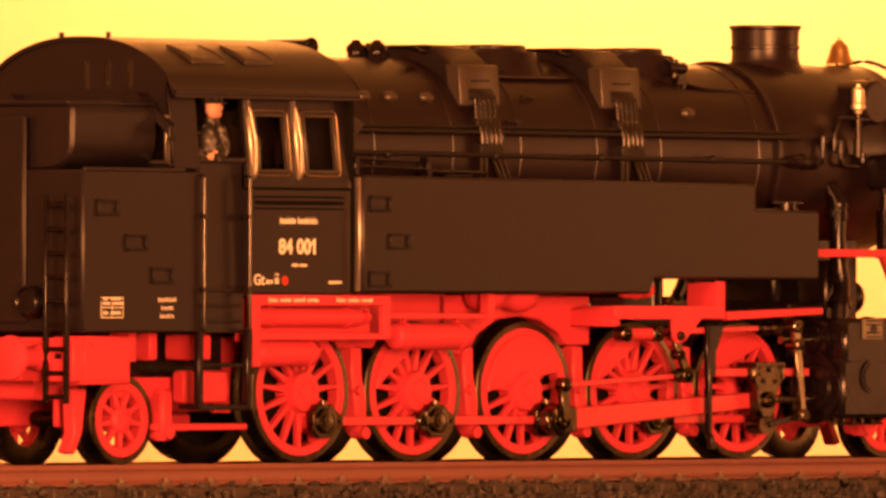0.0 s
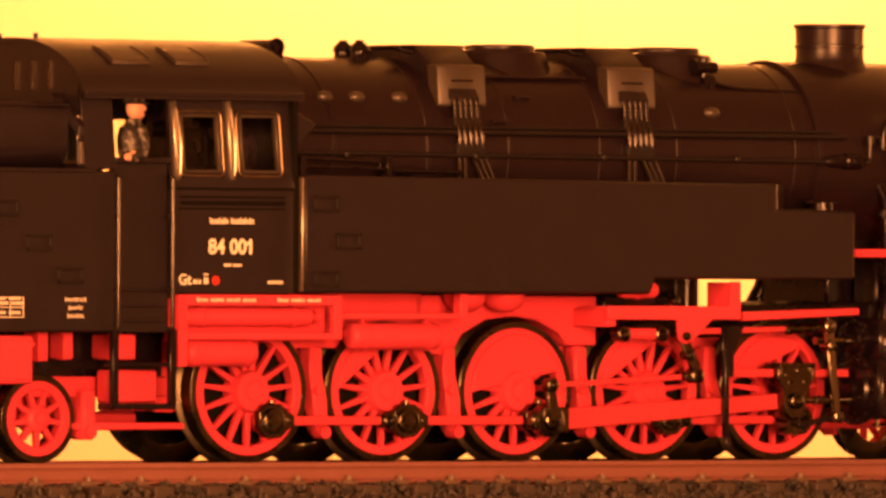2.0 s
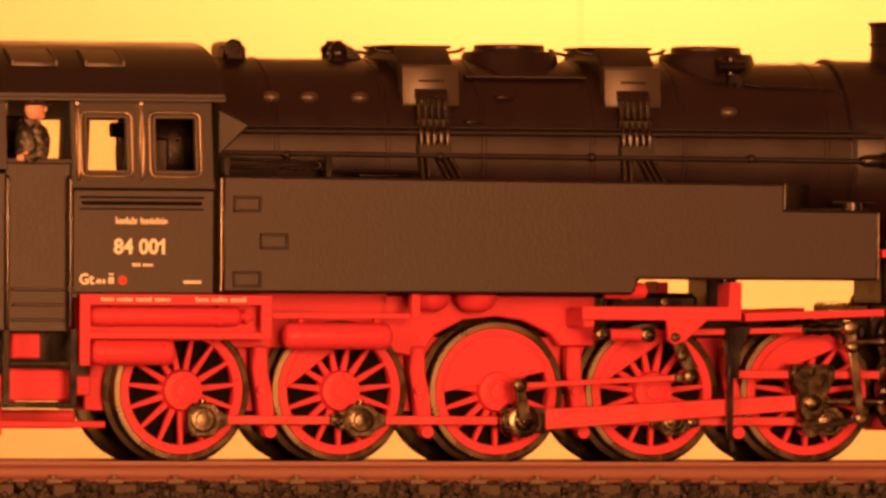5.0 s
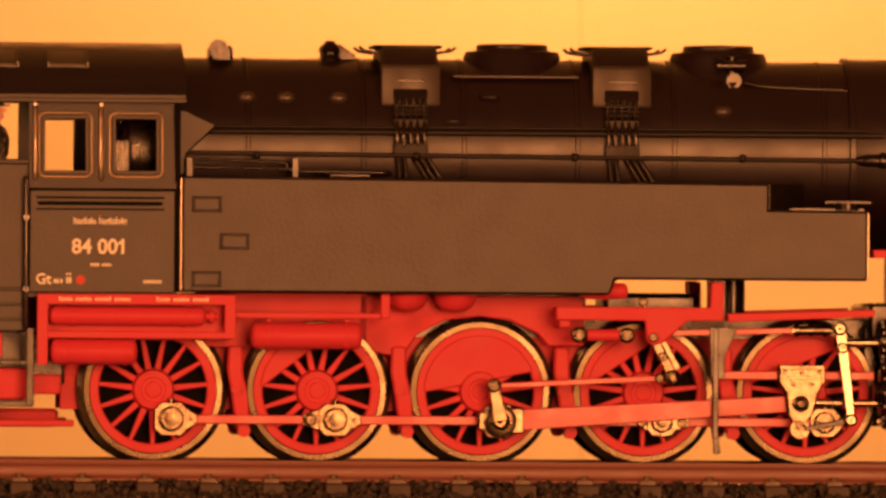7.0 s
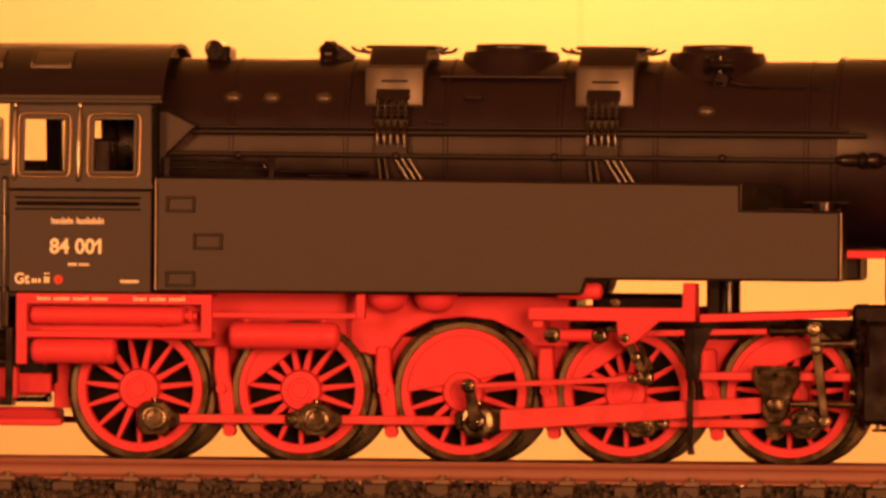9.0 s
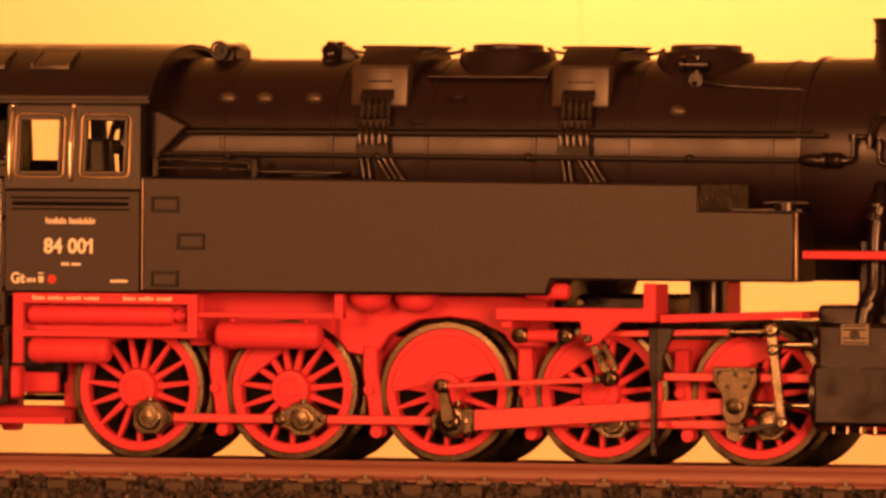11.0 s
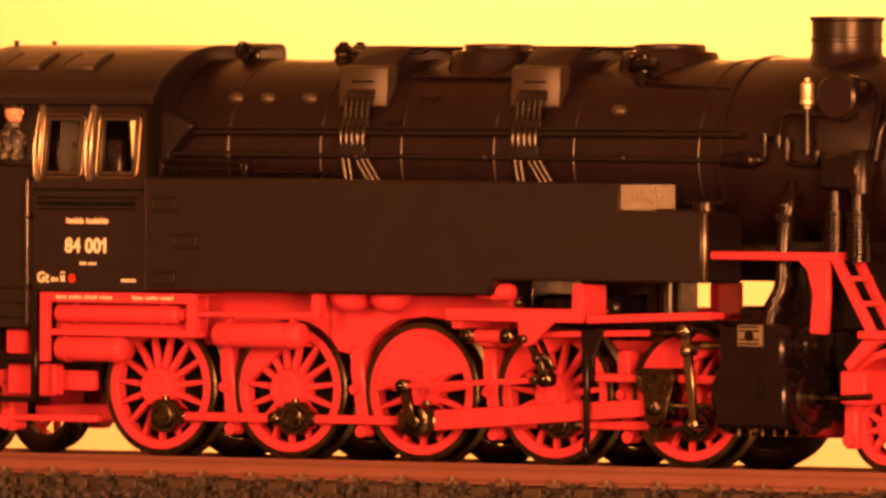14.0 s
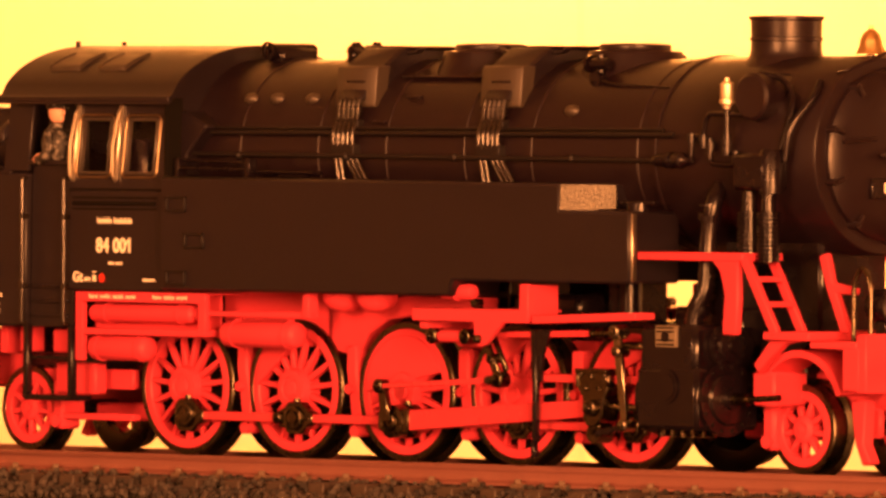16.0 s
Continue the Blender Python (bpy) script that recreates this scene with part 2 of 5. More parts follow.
# ---- track on its turntable ----
def track():
    t = thing("turntable", "round black lacquered turntable that turns under the track", "turntable")
    part("base", made(lathe, [(70, -59.67), (72, -58), (72, -54), (40, -50), (40, -24), (60, -20)], (0, 0, 0), seg=48), BOARD, t)
    part("disc", made(lathe, [(134, -20), (136, -19), (136, -10), (134, -9)], (0, 0, 0), seg=96), BOARD, t)
    k = thing("railway_track", "model railway track with rust-brown rails, sleepers and dark ballast", "track")
    part("roadbed", made(prism, [(-19, -9), (19, -9), (17, -4.9), (13, -3.7), (-13, -3.7), (-17, -4.9)], "x", -126, 126), BALLAST, k)
    prof = [(-0.45, 0), (0.45, 0), (0.45, -0.55), (0.16, -0.8), (0.16, -1.9), (0.95, -2.2), (0.95, -2.5), (-0.95, -2.5), (-0.95, -2.2), (-0.16, -1.9), (-0.16, -0.8), (-0.45, -0.55)]
    for s in (-1, 1):
        part("rail", made(prism, [(s * 8.75 + y, z) for y, z in prof], "x", -126, 126, 0.06), RAIL, k, "rust-brown painted rail")
    bm = bmesh.new()
    box(bm, -1.35, 1.35, -15.2, 15.2, -4.3, -2.62, 0.15)
    first = part("sleeper", bm, SLEEPER, k, at=(-122.4, 0, 0))
    bm = bmesh.new()
    for s in (-1, 1):
        for q in (-1, 1):
            y = s * 8.75 + q * 1.35
            prism(bm, [(-1.15, -3.2), (1.15, -3.2), (0.95, -2.05), (-0.95, -2.05)], "y", y - 0.55, y + 0.55, 0.15)
            cyl(bm, (0, y + q * 0.1, -2.1), (0, y + q * 0.1, -1.6), 0.42, 8)
    chair = part("rail_chair", bm, CHAIR, first)
    for i in range(1, 34):
        o = again(first, k, (-122.4 + i * 7.5, 0, 0))
        again(chair, o, (0, 0, 0))
    # loose stones, thickest between the sleepers and on the shoulders
    rng = np.random.default_rng(4)
    ico = bmesh.new()
    bmesh.ops.create_icosphere(ico, subdivisions=1, radius=1.0)
    iv = np.array([v.co[:] for v in ico.verts])
    ico.verts.index_update()
    itri = np.array([[v.index for v in f.verts] for f in ico.faces])
    ico.free()
    vs, fs, count = [], [], 0
    for n, (y0, y1) in ((7200, (-18.5, -9.9)), (2600, (-7.4, 7.4)), (2600, (9.9, 18.5))):
        for _ in range(n):
            x, y = rng.uniform(-125, 125), rng.uniform(y0, y1)
            gap = abs((x + 122.4 + 3.75) % 7.5 - 3.75)
            if gap < 1.5 and abs(y) < 15.2:
                continue
            edge = max(0.0, abs(y) - 13.5)
            z = (-3.95 if abs(y) < 12 else -4.2) - 0.24 * edge + rng.uniform(0.0, 1.5 if 9.9 < abs(y) < 15 else 0.95)
            r = rng.uniform(0.34, 0.66)
            v = iv * rng.uniform(0.62, 1.15, (len(iv), 1)) * r * rng.uniform(0.65, 1.2, 3)
            a, b = rng.uniform(0, 6.28, 2)
            ra = np.array([[math.cos(a), -math.sin(a), 0], [math.sin(a), math.cos(a), 0], [0, 0, 1]])
            rb = np.array([[1, 0, 0], [0, math.cos(b), -math.sin(b)], [0, math.sin(b), math.cos(b)]])
            vs.append((v @ (ra @ rb).T + (x, y, z)) * MM)
            fs.append(itri + count)
            count += len(iv)
    me = bpy.data.meshes.new("ballast")
    me.from_pydata(np.concatenate(vs).tolist(), [], np.concatenate(fs).tolist())
    me.materials.append(BALLAST)
    o = new("ballast", me)
    o.parent = k
    tagged(o, "loose dark brown ballast stones", kind="stuff")
    return t, k


TABLE, TRACK = track()

# ---- the locomotive; origin on the rail tops under the third coupled axle, front towards +x, near side towards -y ----
LOCO = thing("steam_locomotive", "black tank steam locomotive model with red frame and wheels", "locomotive")


def spoked_wheel(x, y, r, spokes, weight, pin, lie=125):
    """A wheel on its axle end; y is its outer face. weight, lie: half angle and direction of the counterweight, a segment of the rim."""
    s = 1 if y < 0 else -1
    w = part("wheel", made(ring, [(r - 0.42, 0.1), (r - 0.55, 0.32), (r - 1.45, 0.34), (r - 1.6, 0.15), (r - 1.6, -1.3), (r - 0.42, -1.3)], (0, 0, 0), "Y", 48), RED, LOCO, "red spoked wheel", (x, y, r))
    if s < 0:
        w.rotation_euler = (0, 0, math.pi)
    part("tyre", made(ring, [(r - 0.5, 0.15), (r - 0.4, 0.28), (r + 0.2, 0.25), (r + 0.33, 0.1), (r + 0.33, -1.9), (r + 0.95, -2.15), (r + 1.0, -2.4), (r + 0.5, -2.65), (r - 1.5, -2.65), (r - 1.5, -1.4), (r - 0.5, -1.3)], (0, 0, 0), "Y", 64), TYRE, w, "blackened metal tyre")
    hub = bmesh.new()
    h = r * 0.30
    k = 0.55 if pin else 0.0
    lathe(hub, [(h + 0.2, -1.4), (h + 0.12, 0.3), (h - 0.15, 0.6 + k), (h * 0.62, 0.68 + k), (h * 0.58, 0.5 + k), (h * 0.42, 0.5 + k), (h * 0.38, 0.72 + k), (0.12, 0.78 + k)], (0, 0, 0), "Y", 28)
    part("hub", hub, RED, w)
    bm = bmesh.new()
    a, b = h * 0.8, r - 1.4
    prism(bm, [(-0.42, a), (0.42, a), (0.24, b), (-0.24, b)], "y", -0.22, 0.75, 0.12)
    one = None
    for i in range(spokes):
        turn = Matrix.Rotation((i + 0.5) * math.tau / spokes, 4, "Y")
        if one is None:
            one = part("spoke", bm, RED, w)
            one.matrix_basis = turn
        else:
            again(one, w, (0, 0, 0), turn)
    if weight:
        bm, n = bmesh.new(), 18
        mid = radians(lie)
        arc = [mid + radians(weight) * (2 * i / n - 1) for i in range(n + 1)]
        prism(bm, [((r - 1.3) * math.cos(q), (r - 1.3) * math.sin(q)) for q in arc], "y", -0.66, 0.6, 0.12)
        part("counterweight", bm, RED, w)
    if pin:
        bm = bmesh.new()
        cyl(bm, (2.1, -0.6, -3.45), (2.1, 0.8, -3.45), 1.5, 20)
        prism(bm, [(-0.6, -1.2), (1.3, -0.6), (3.0, -3.0), (1.2, -4.2)], "y", -0.5, 0.6, 0.15)
        part("crank_boss", bm, RED, w)
    # a matt black disc stands in for the shade behind the spokes
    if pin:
        part("spoke_gap_shade", made(lathe, [(r - 1.55, -2.1), (r - 1.55, -2.4), (1.0, -2.45)], (0, 0, 0), "Y", 40), MATTE, w, "matt black disc for the shade behind the spokes")
    # axle
    if s > 0:
        part("axle", made(cyl, (0, 0.3, 0), (0, -2 * y - 0.3, 0), 0.9, 12), DARK, w)
    return w


AXLES = [-39.08, -19.54, 0.0, 19.54, 39.08]
for i, ax in enumerate(AXLES):
    for y in (-9.35, 9.35):
        spoked_wheel(ax, y, 8.05, 15, (0, 50, 80, 50, 58)[i], True, (125, 128, 101, 124, 112)[i])
for ax in (-68.7, 66.8):
    for y in (-8.75, 8.75):
        spoked_wheel(ax, y, 4.9, 9, 0, False)


# rods and valve gear
def rod(bm, a, b, y0, y1, wa, wb):
    (xa, za), (xb, zb) = a, b
    d = Vector((xb - xa, zb - za)).normalized()
    n = Vector((-d.y, d.x))
    prism(bm, [(xa + n.x * wa / 2, za + n.y * wa / 2), (xb + n.x * wb / 2, zb + n.y * wb / 2), (xb - n.x * wb / 2, zb - n.y * wb / 2), (xa - n.x * wa / 2, za - n.y * wa / 2)], "y", y0, y1, 0.1)


def rod_end(bm, x, z, y0, y1, big, left, right):
    """An oiled bearing: a chamfered block with tapering shoulders, a turned pin, an oil cup and corner bolts."""
    c, w = big * 0.42, big * 1.02
    prism(bm, [(x - w, z - big + c), (x - w, z + big - c), (x - w + c, z + big), (x + w - c, z + big), (x + w, z + big - c), (x + right + 0.5, z + 0.55),
               (x + right + 0.5, z - 0.55), (x + w, z - big + c), (x + w - c, z - big), (x - w + c, z - big)], "y", y0 + 0.25, y1, 0.14)
    if left > big:
        prism(bm, [(x - left, z - 0.6), (x - left, z + 0.6), (x - w + 0.3, z + big * 0.7), (x - w + 0.3, z - big * 0.7)], "y", y0 + 0.4, y1, 0.12)
    lathe(bm, [(big * 0.76, -0.5), (big * 0.76, 0.18), (big * 0.7, 0.26), (big * 0.56, 0.26), (big * 0.54, 0.1), (big * 0.44, 0.1), (big * 0.42, 0.3), (big * 0.12, 0.36)], (x, y0 + 0.1, z), "Y", 28)
    cyl(bm, (x, (y0 + y1) / 2, z + big * 0.9), (x, (y0 + y1) / 2, z + big + 0.45), 0.42, 12)
    boss(bm, x + right - 0.35, y0 + 0.2, y1, z, 0.3)


PINS = [a + 2.1 for a in AXLES]
PZ = 4.6
for s in (1, -1):
    Y = lambda v: -s * v
    for a, b, la, lb in ((0, 1, 2.2, 4.2), (1, 2, 2.2, 2.4), (2, 3, 2.4, 2.4), (3, 4, 2.4, 1.6)):
        part("coupling_rod", made(rod, (PINS[a] + la - 0.4, PZ), (PINS[b] - lb + 0.4, PZ), Y(11.6), Y(10.8), 1.05, 1.05), REDROD, LOCO, "thin red coupling rod")
    for i, p in enumerate(PINS):
        bm = bmesh.new()
        if s > 0:
            rod_end(bm, p, PZ, -12.0, -10.5, (2.0, 1.95, 2.0, 1.75, 1.75)[i], (1.6, 3.8, 2.6, 2.6, 1.8)[i], (2.6, 2.6, 2.6, 2.8, 1.6)[i])
            if i == 1:
                boss(bm, p - 2.9, -12.1, -10.6, PZ, 0.75)
            if i == 3:
                for k in (-2.4, 2.4):
                    boss(bm, p + k, -12.0, -10.6, PZ - 0.1, 0.6)
        else:
            cyl(bm, (p, 12.0, PZ), (p, 10.5, PZ), 1.7, 20)
        part("rod_bearing", bm, ROD, LOCO, "dark oiled nickel rod bearing")
    # driving rod, return crank, eccentric rod
    part("driving_rod", made(rod, (PINS[2] + 1.4, PZ + 0.1), (37.4, 6.9), Y(13.7), Y(12.5), 2.5, 1.9), REDROD, LOCO, "heavy red driving rod")
    bm = bmesh.new()
    boss(bm, PINS[2], Y(14.1), Y(12.3), PZ, 2.0)
    box(bm, PINS[2] + 0.9, PINS[2] + 2.9, Y(13.85), Y(12.4), PZ - 1.45, PZ + 1.6, 0.2)
    box(bm, PINS[2] - 2.6, PINS[2] - 1.2, Y(13.85), Y(12.4), PZ - 1.1, PZ + 1.1, 0.2)
    boss(bm, PINS[2], Y(14.6), Y(14.0), PZ, 1.1)
    part("driving_rod_bearing", bm, ROD, LOCO, "dark oiled nickel rod bearing")
    bm = bmesh.new()
    rod(bm, (PINS[2], PZ), (1.25, 8.8), Y(15.0), Y(14.2), 1.7, 1.1)
    boss(bm, 1.25, Y(15.6), Y(14.2), 8.85, 0.85)
    boss(bm, 1.25, Y(15.9), Y(15.4), 8.85, 0.4)
    part("return_crank", bm, ROD, LOCO)
    part("eccentric_rod", made(rod, (1.9, 8.85), (21.3, 9.85), Y(15.4), Y(14.9), 0.62, 0.72), REDROD, LOCO, "slender red eccentric rod")
    bm = bmesh.new()
    rod(bm, (20.1, 14.7), (22.4, 10.4), Y(16.0), Y(15.4), 0.95, 1.1)
    rod(bm, (20.9, 15.2), (23.2, 10.9), Y(15.3), Y(14.8), 0.6, 0.8)
    for x, z, r in ((22.5, 9.95, 0.95), (21.0, 9.85, 0.55), (21.3, 12.4, 0.6)):
        boss(bm, x, Y(16.2), Y(14.6), z, r)
    boss(bm, 22.5, Y(16.5), Y(16.1), 9.95, 0.5)
    part("expansion_link", bm, ROD, LOCO)
    bm = bmesh.new()
    rod(bm, (20.5, 15.2), (37.0, 15.6), Y(14.6), Y(14.0), 0.75, 0.7)
    radius = part("radius_rod", bm, REDROD, LOCO, "slender red radius rod")
    bm = bmesh.new()
    rod(bm, (36.8, 15.6), (43.0, 15.75), Y(14.7), Y(13.9), 0.7, 0.7)
    cyl(bm, (37.4, Y(14.3), 15.6), (41.5, Y(14.3), 15.7), 0.6, 12)
    for x in (37.2, 38.9, 40.6):
        cyl(bm, (x, Y(14.3), 15.65), (x + 0.5, Y(14.3), 15.66), 0.78, 12)
    part("rod_fork", bm, ROD, radius, "oiled nickel rod fork")
    bm = bmesh.new()
    cyl(bm, (12.3, Y(15.4), 14.95), (16.6, Y(15.4), 14.95), 0.72, 16)
    part("lifting_cylinder", bm, RED, LOCO)
    bm = bmesh.new()
    for x in (11.3, 17.0):
        boss(bm, x, Y(16.3), Y(14.6), 14.95, 0.95)
        boss(bm, x, Y(16.6), Y(16.2), 14.95, 0.45)
    part("lifting_joint", bm, ROD, LOCO)
    # crosshead, slide bar, hanger, combination lever
    bm = bmesh.new()
    prism(bm, [(35.2, 11.4), (40.8, 11.4), (40.8, 9.6), (40.0, 8.2), (39.4, 5.6), (38.6, 4.7), (37.0, 4.7), (36.4, 5.6), (36.2, 8.2), (35.2, 9.4)], "y", Y(15.3), Y(12.3), 0.2)
    boss(bm, 37.9, Y(15.9), Y(15.2), 6.9, 1.0)
    boss(bm, 37.9, Y(16.2), Y(15.8), 6.9, 0.55)
    for x, z in ((36.0, 10.8), (38.0, 10.6), (40.1, 10.8), (37.0, 9.2), (39.2, 9.2)):
        boss(bm, x, Y(15.55), Y(15.2), z, 0.28)
    box(bm, 36.2, 39.8, Y(15.5), Y(15.2), 9.8, 10.2, 0.05)
    box(bm, 35.3, 40.7, Y(15.65), Y(12.3), 11.0, 11.5, 0.1)
    for x in (35.4, 40.3):
        box(bm, x, x + 0.4, Y(15.55), Y(15.0), 9.4, 11.2, 0.06)
    cyl(bm, (37.9, Y(15.0), 3.9), (37.9, Y(12.6), 3.9), 1.15, 18)
    box(bm, 37.1, 38.7, Y(15.0), Y(12.8), 3.6, 5.6, 0.15)
    part("crosshead", bm, ROD, LOCO, "dark nickel crosshead with bolts")
    bm = bmesh.new()
    box(bm, 28.0, 46.8, Y(14.3), Y(13.1), 9.75, 10.75, 0.12)
    part("slide_bar", bm, REDROD, LOCO)
    bm = bmesh.new()
    cyl(bm, (39.8, Y(13.7), 7.0), (48.6, Y(13.7), 7.0), 0.45, 12)
    cyl(bm, (42.0, Y(13.7), 14.2), (48.8, Y(13.7), 14.2), 0.5, 12)
    part("piston_rod", bm, BRIGHT, LOCO, "bright nickel piston rods")
    bm = bmesh.new()
    rod(bm, (42.6, 15.6), (43.9, 5.2), Y(15.9), Y(15.3), 1.3, 0.95)
    for x, z, r in ((42.5, 15.9, 0.85), (42.8, 13.6, 0.7), (43.9, 5.0, 0.75)):
        boss(bm, x, Y(16.3), Y(14.4), z, r)
    part("combination_lever", bm, BRIGHT, LOCO, "bright combination lever")
    part("union_link", made(rod, (43.9, 4.9), (38.4, 3.9), Y(15.3), Y(14.8), 0.7, 0.7), DARK, LOCO)
    bm = bmesh.new()
    box(bm, 27.4, 28.1, Y(15.0), Y(14.2), 2.6 if s > 0 else 7.0, 15.9, 0.12)
    if s > 0:
        rod(bm, (27.75, 2.8), (27.95, 0.9), Y(15.3), Y(14.5), 0.55, 0.85)
    prism(bm, [(27.2, 9.8), (28.8, 9.8), (28.9, 12.6), (30.4, 16.0), (27.0, 16.0)], "y", Y(14.9), Y(14.3), 0.1)
    part("slide_bar_hanger", bm, DARK, LOCO)
    bm = bmesh.new()
    prism(bm, [(8.5, 16.7), (8.5, 18.3), (26.9, 18.3), (27.0, 21.3), (28.5, 21.3), (28.5, 16.7), (24.2, 16.7), (21.3, 14.1), (20.1, 13.7), (19.3, 14.3), (19.1, 16.7)], "y", Y(16.7), Y(15.9), 0.15)
    box(bm, 8.6, 28.4, Y(15.9), Y(11.0), 17.9, 18.25, 0.1)
    box(bm, 8.9, 10.3, Y(15.9), Y(8.0), 15.8, 18.0, 0.15)
    box(bm, 27.05, 28.45, Y(16.0), Y(11.6), 16.8, 21.2, 0.15)
    part("motion_bracket", bm, RED, LOCO, "red valve gear bracket")
    bm = bmesh.new()
    boss(bm, 20.1, Y(17.2), Y(15.0), 14.7, 0.55)
    boss(bm, 18.9, Y(16.5), Y(15.3), 18.9, 0.55)
    rod(bm, (18.9, 18.9), (20.1, 15.4), Y(15.6), Y(15.2), 0.5, 0.5)
    part("pivot_bolt", bm, ROD, LOCO)
    part("running_board", made(rod, (29.0, 17.1), (46.6, 17.75), Y(16.6), Y(13.4), 1.0, 0.85), RED, LOCO, "narrow red running board")
    # cylinders
    bm = bmesh.new()
    box(bm, 48.4, 58.6, Y(18.3), Y(8.0), 4.7, 12.0, 0.5)
    box(bm, 48.8, 58.2, Y(18.2), Y(8.0), 11.0, 16.9, 0.6)
    cyl(bm, (53.6, Y(18.55), 9.7), (53.6, Y(18.0), 9.7), 2.0, 28)
    cyl(bm, (53.6, Y(18.7), 9.7), (53.6, Y(18.4), 9.7), 1.6, 28)
    cyl_block = part("cylinder_block", bm, DARK, LOCO, "black steam cylinder block")
    for x, out in ((58.6, 1), (48.4, -1)):
        bm = bmesh.new()
        for yy, zz, r in ((13.6, 8.3, 4.4), (13.4, 14.4, 2.7)):
            lathe(bm, [(r, -0.3 * out), (r, 0.45 * out), (r * 0.72, 0.5 * out), (r * 0.66, 0.9 * out), (r * 0.3, 1.1 * out), (r * 0.28, 1.6 * out)], (x, Y(yy), zz), "X", 28)
            for k in range(14):
                q = k * math.tau / 14
                c = (Y(yy) + r * 0.86 * math.cos(q), zz + r * 0.86 * math.sin(q))
                cyl(bm, (x, *c), (x + 0.75 * out, *c), 0.25, 6)
        part("cylinder_cover", bm, DARK, cyl_block)
    bm = bmesh.new()
    cyl(bm, (59.7, Y(13.6), 8.3), (62.5, Y(13.6), 8.3), 0.75, 14)
    cyl(bm, (62.2, Y(13.6), 8.3), (67.5, Y(13.6), 8.6), 0.4, 10)
    part("piston_tail_rod", bm, ROD, cyl_block)
    bm = bmesh.new()
    for k in range(5):
        x = 50.2 + k * 1.7
        cyl(bm, (x, Y(15.5), 3.8), (x, Y(15.5), 4.9), 0.26, 8)
    cyl(bm, (49.5, Y(15.5), 4.0), (59, Y(15.5), 4.0), 0.18, 8)
    part("drain_cock", bm, ROD, cyl_block)
    bm = bmesh.new()
    box(bm, 52.0, 55.4, Y(18.6), Y(18.1), 14.3, 16.8, 0.06)
    badge = part("badge", bm, BADGE, cyl_block, "small bright maker's plate")
    bm = bmesh.new()
    for z in (14.5, 15.0, 16.0, 16.45):
        box(bm, 52.3, 55.1, Y(18.68), Y(18.55), z, z + 0.2)
    cyl(bm, (53.7, Y(18.72), 15.5), (53.7, Y(18.55), 15.5), 0.62, 16)
    part("badge_relief", bm, DARK, cyl_block)


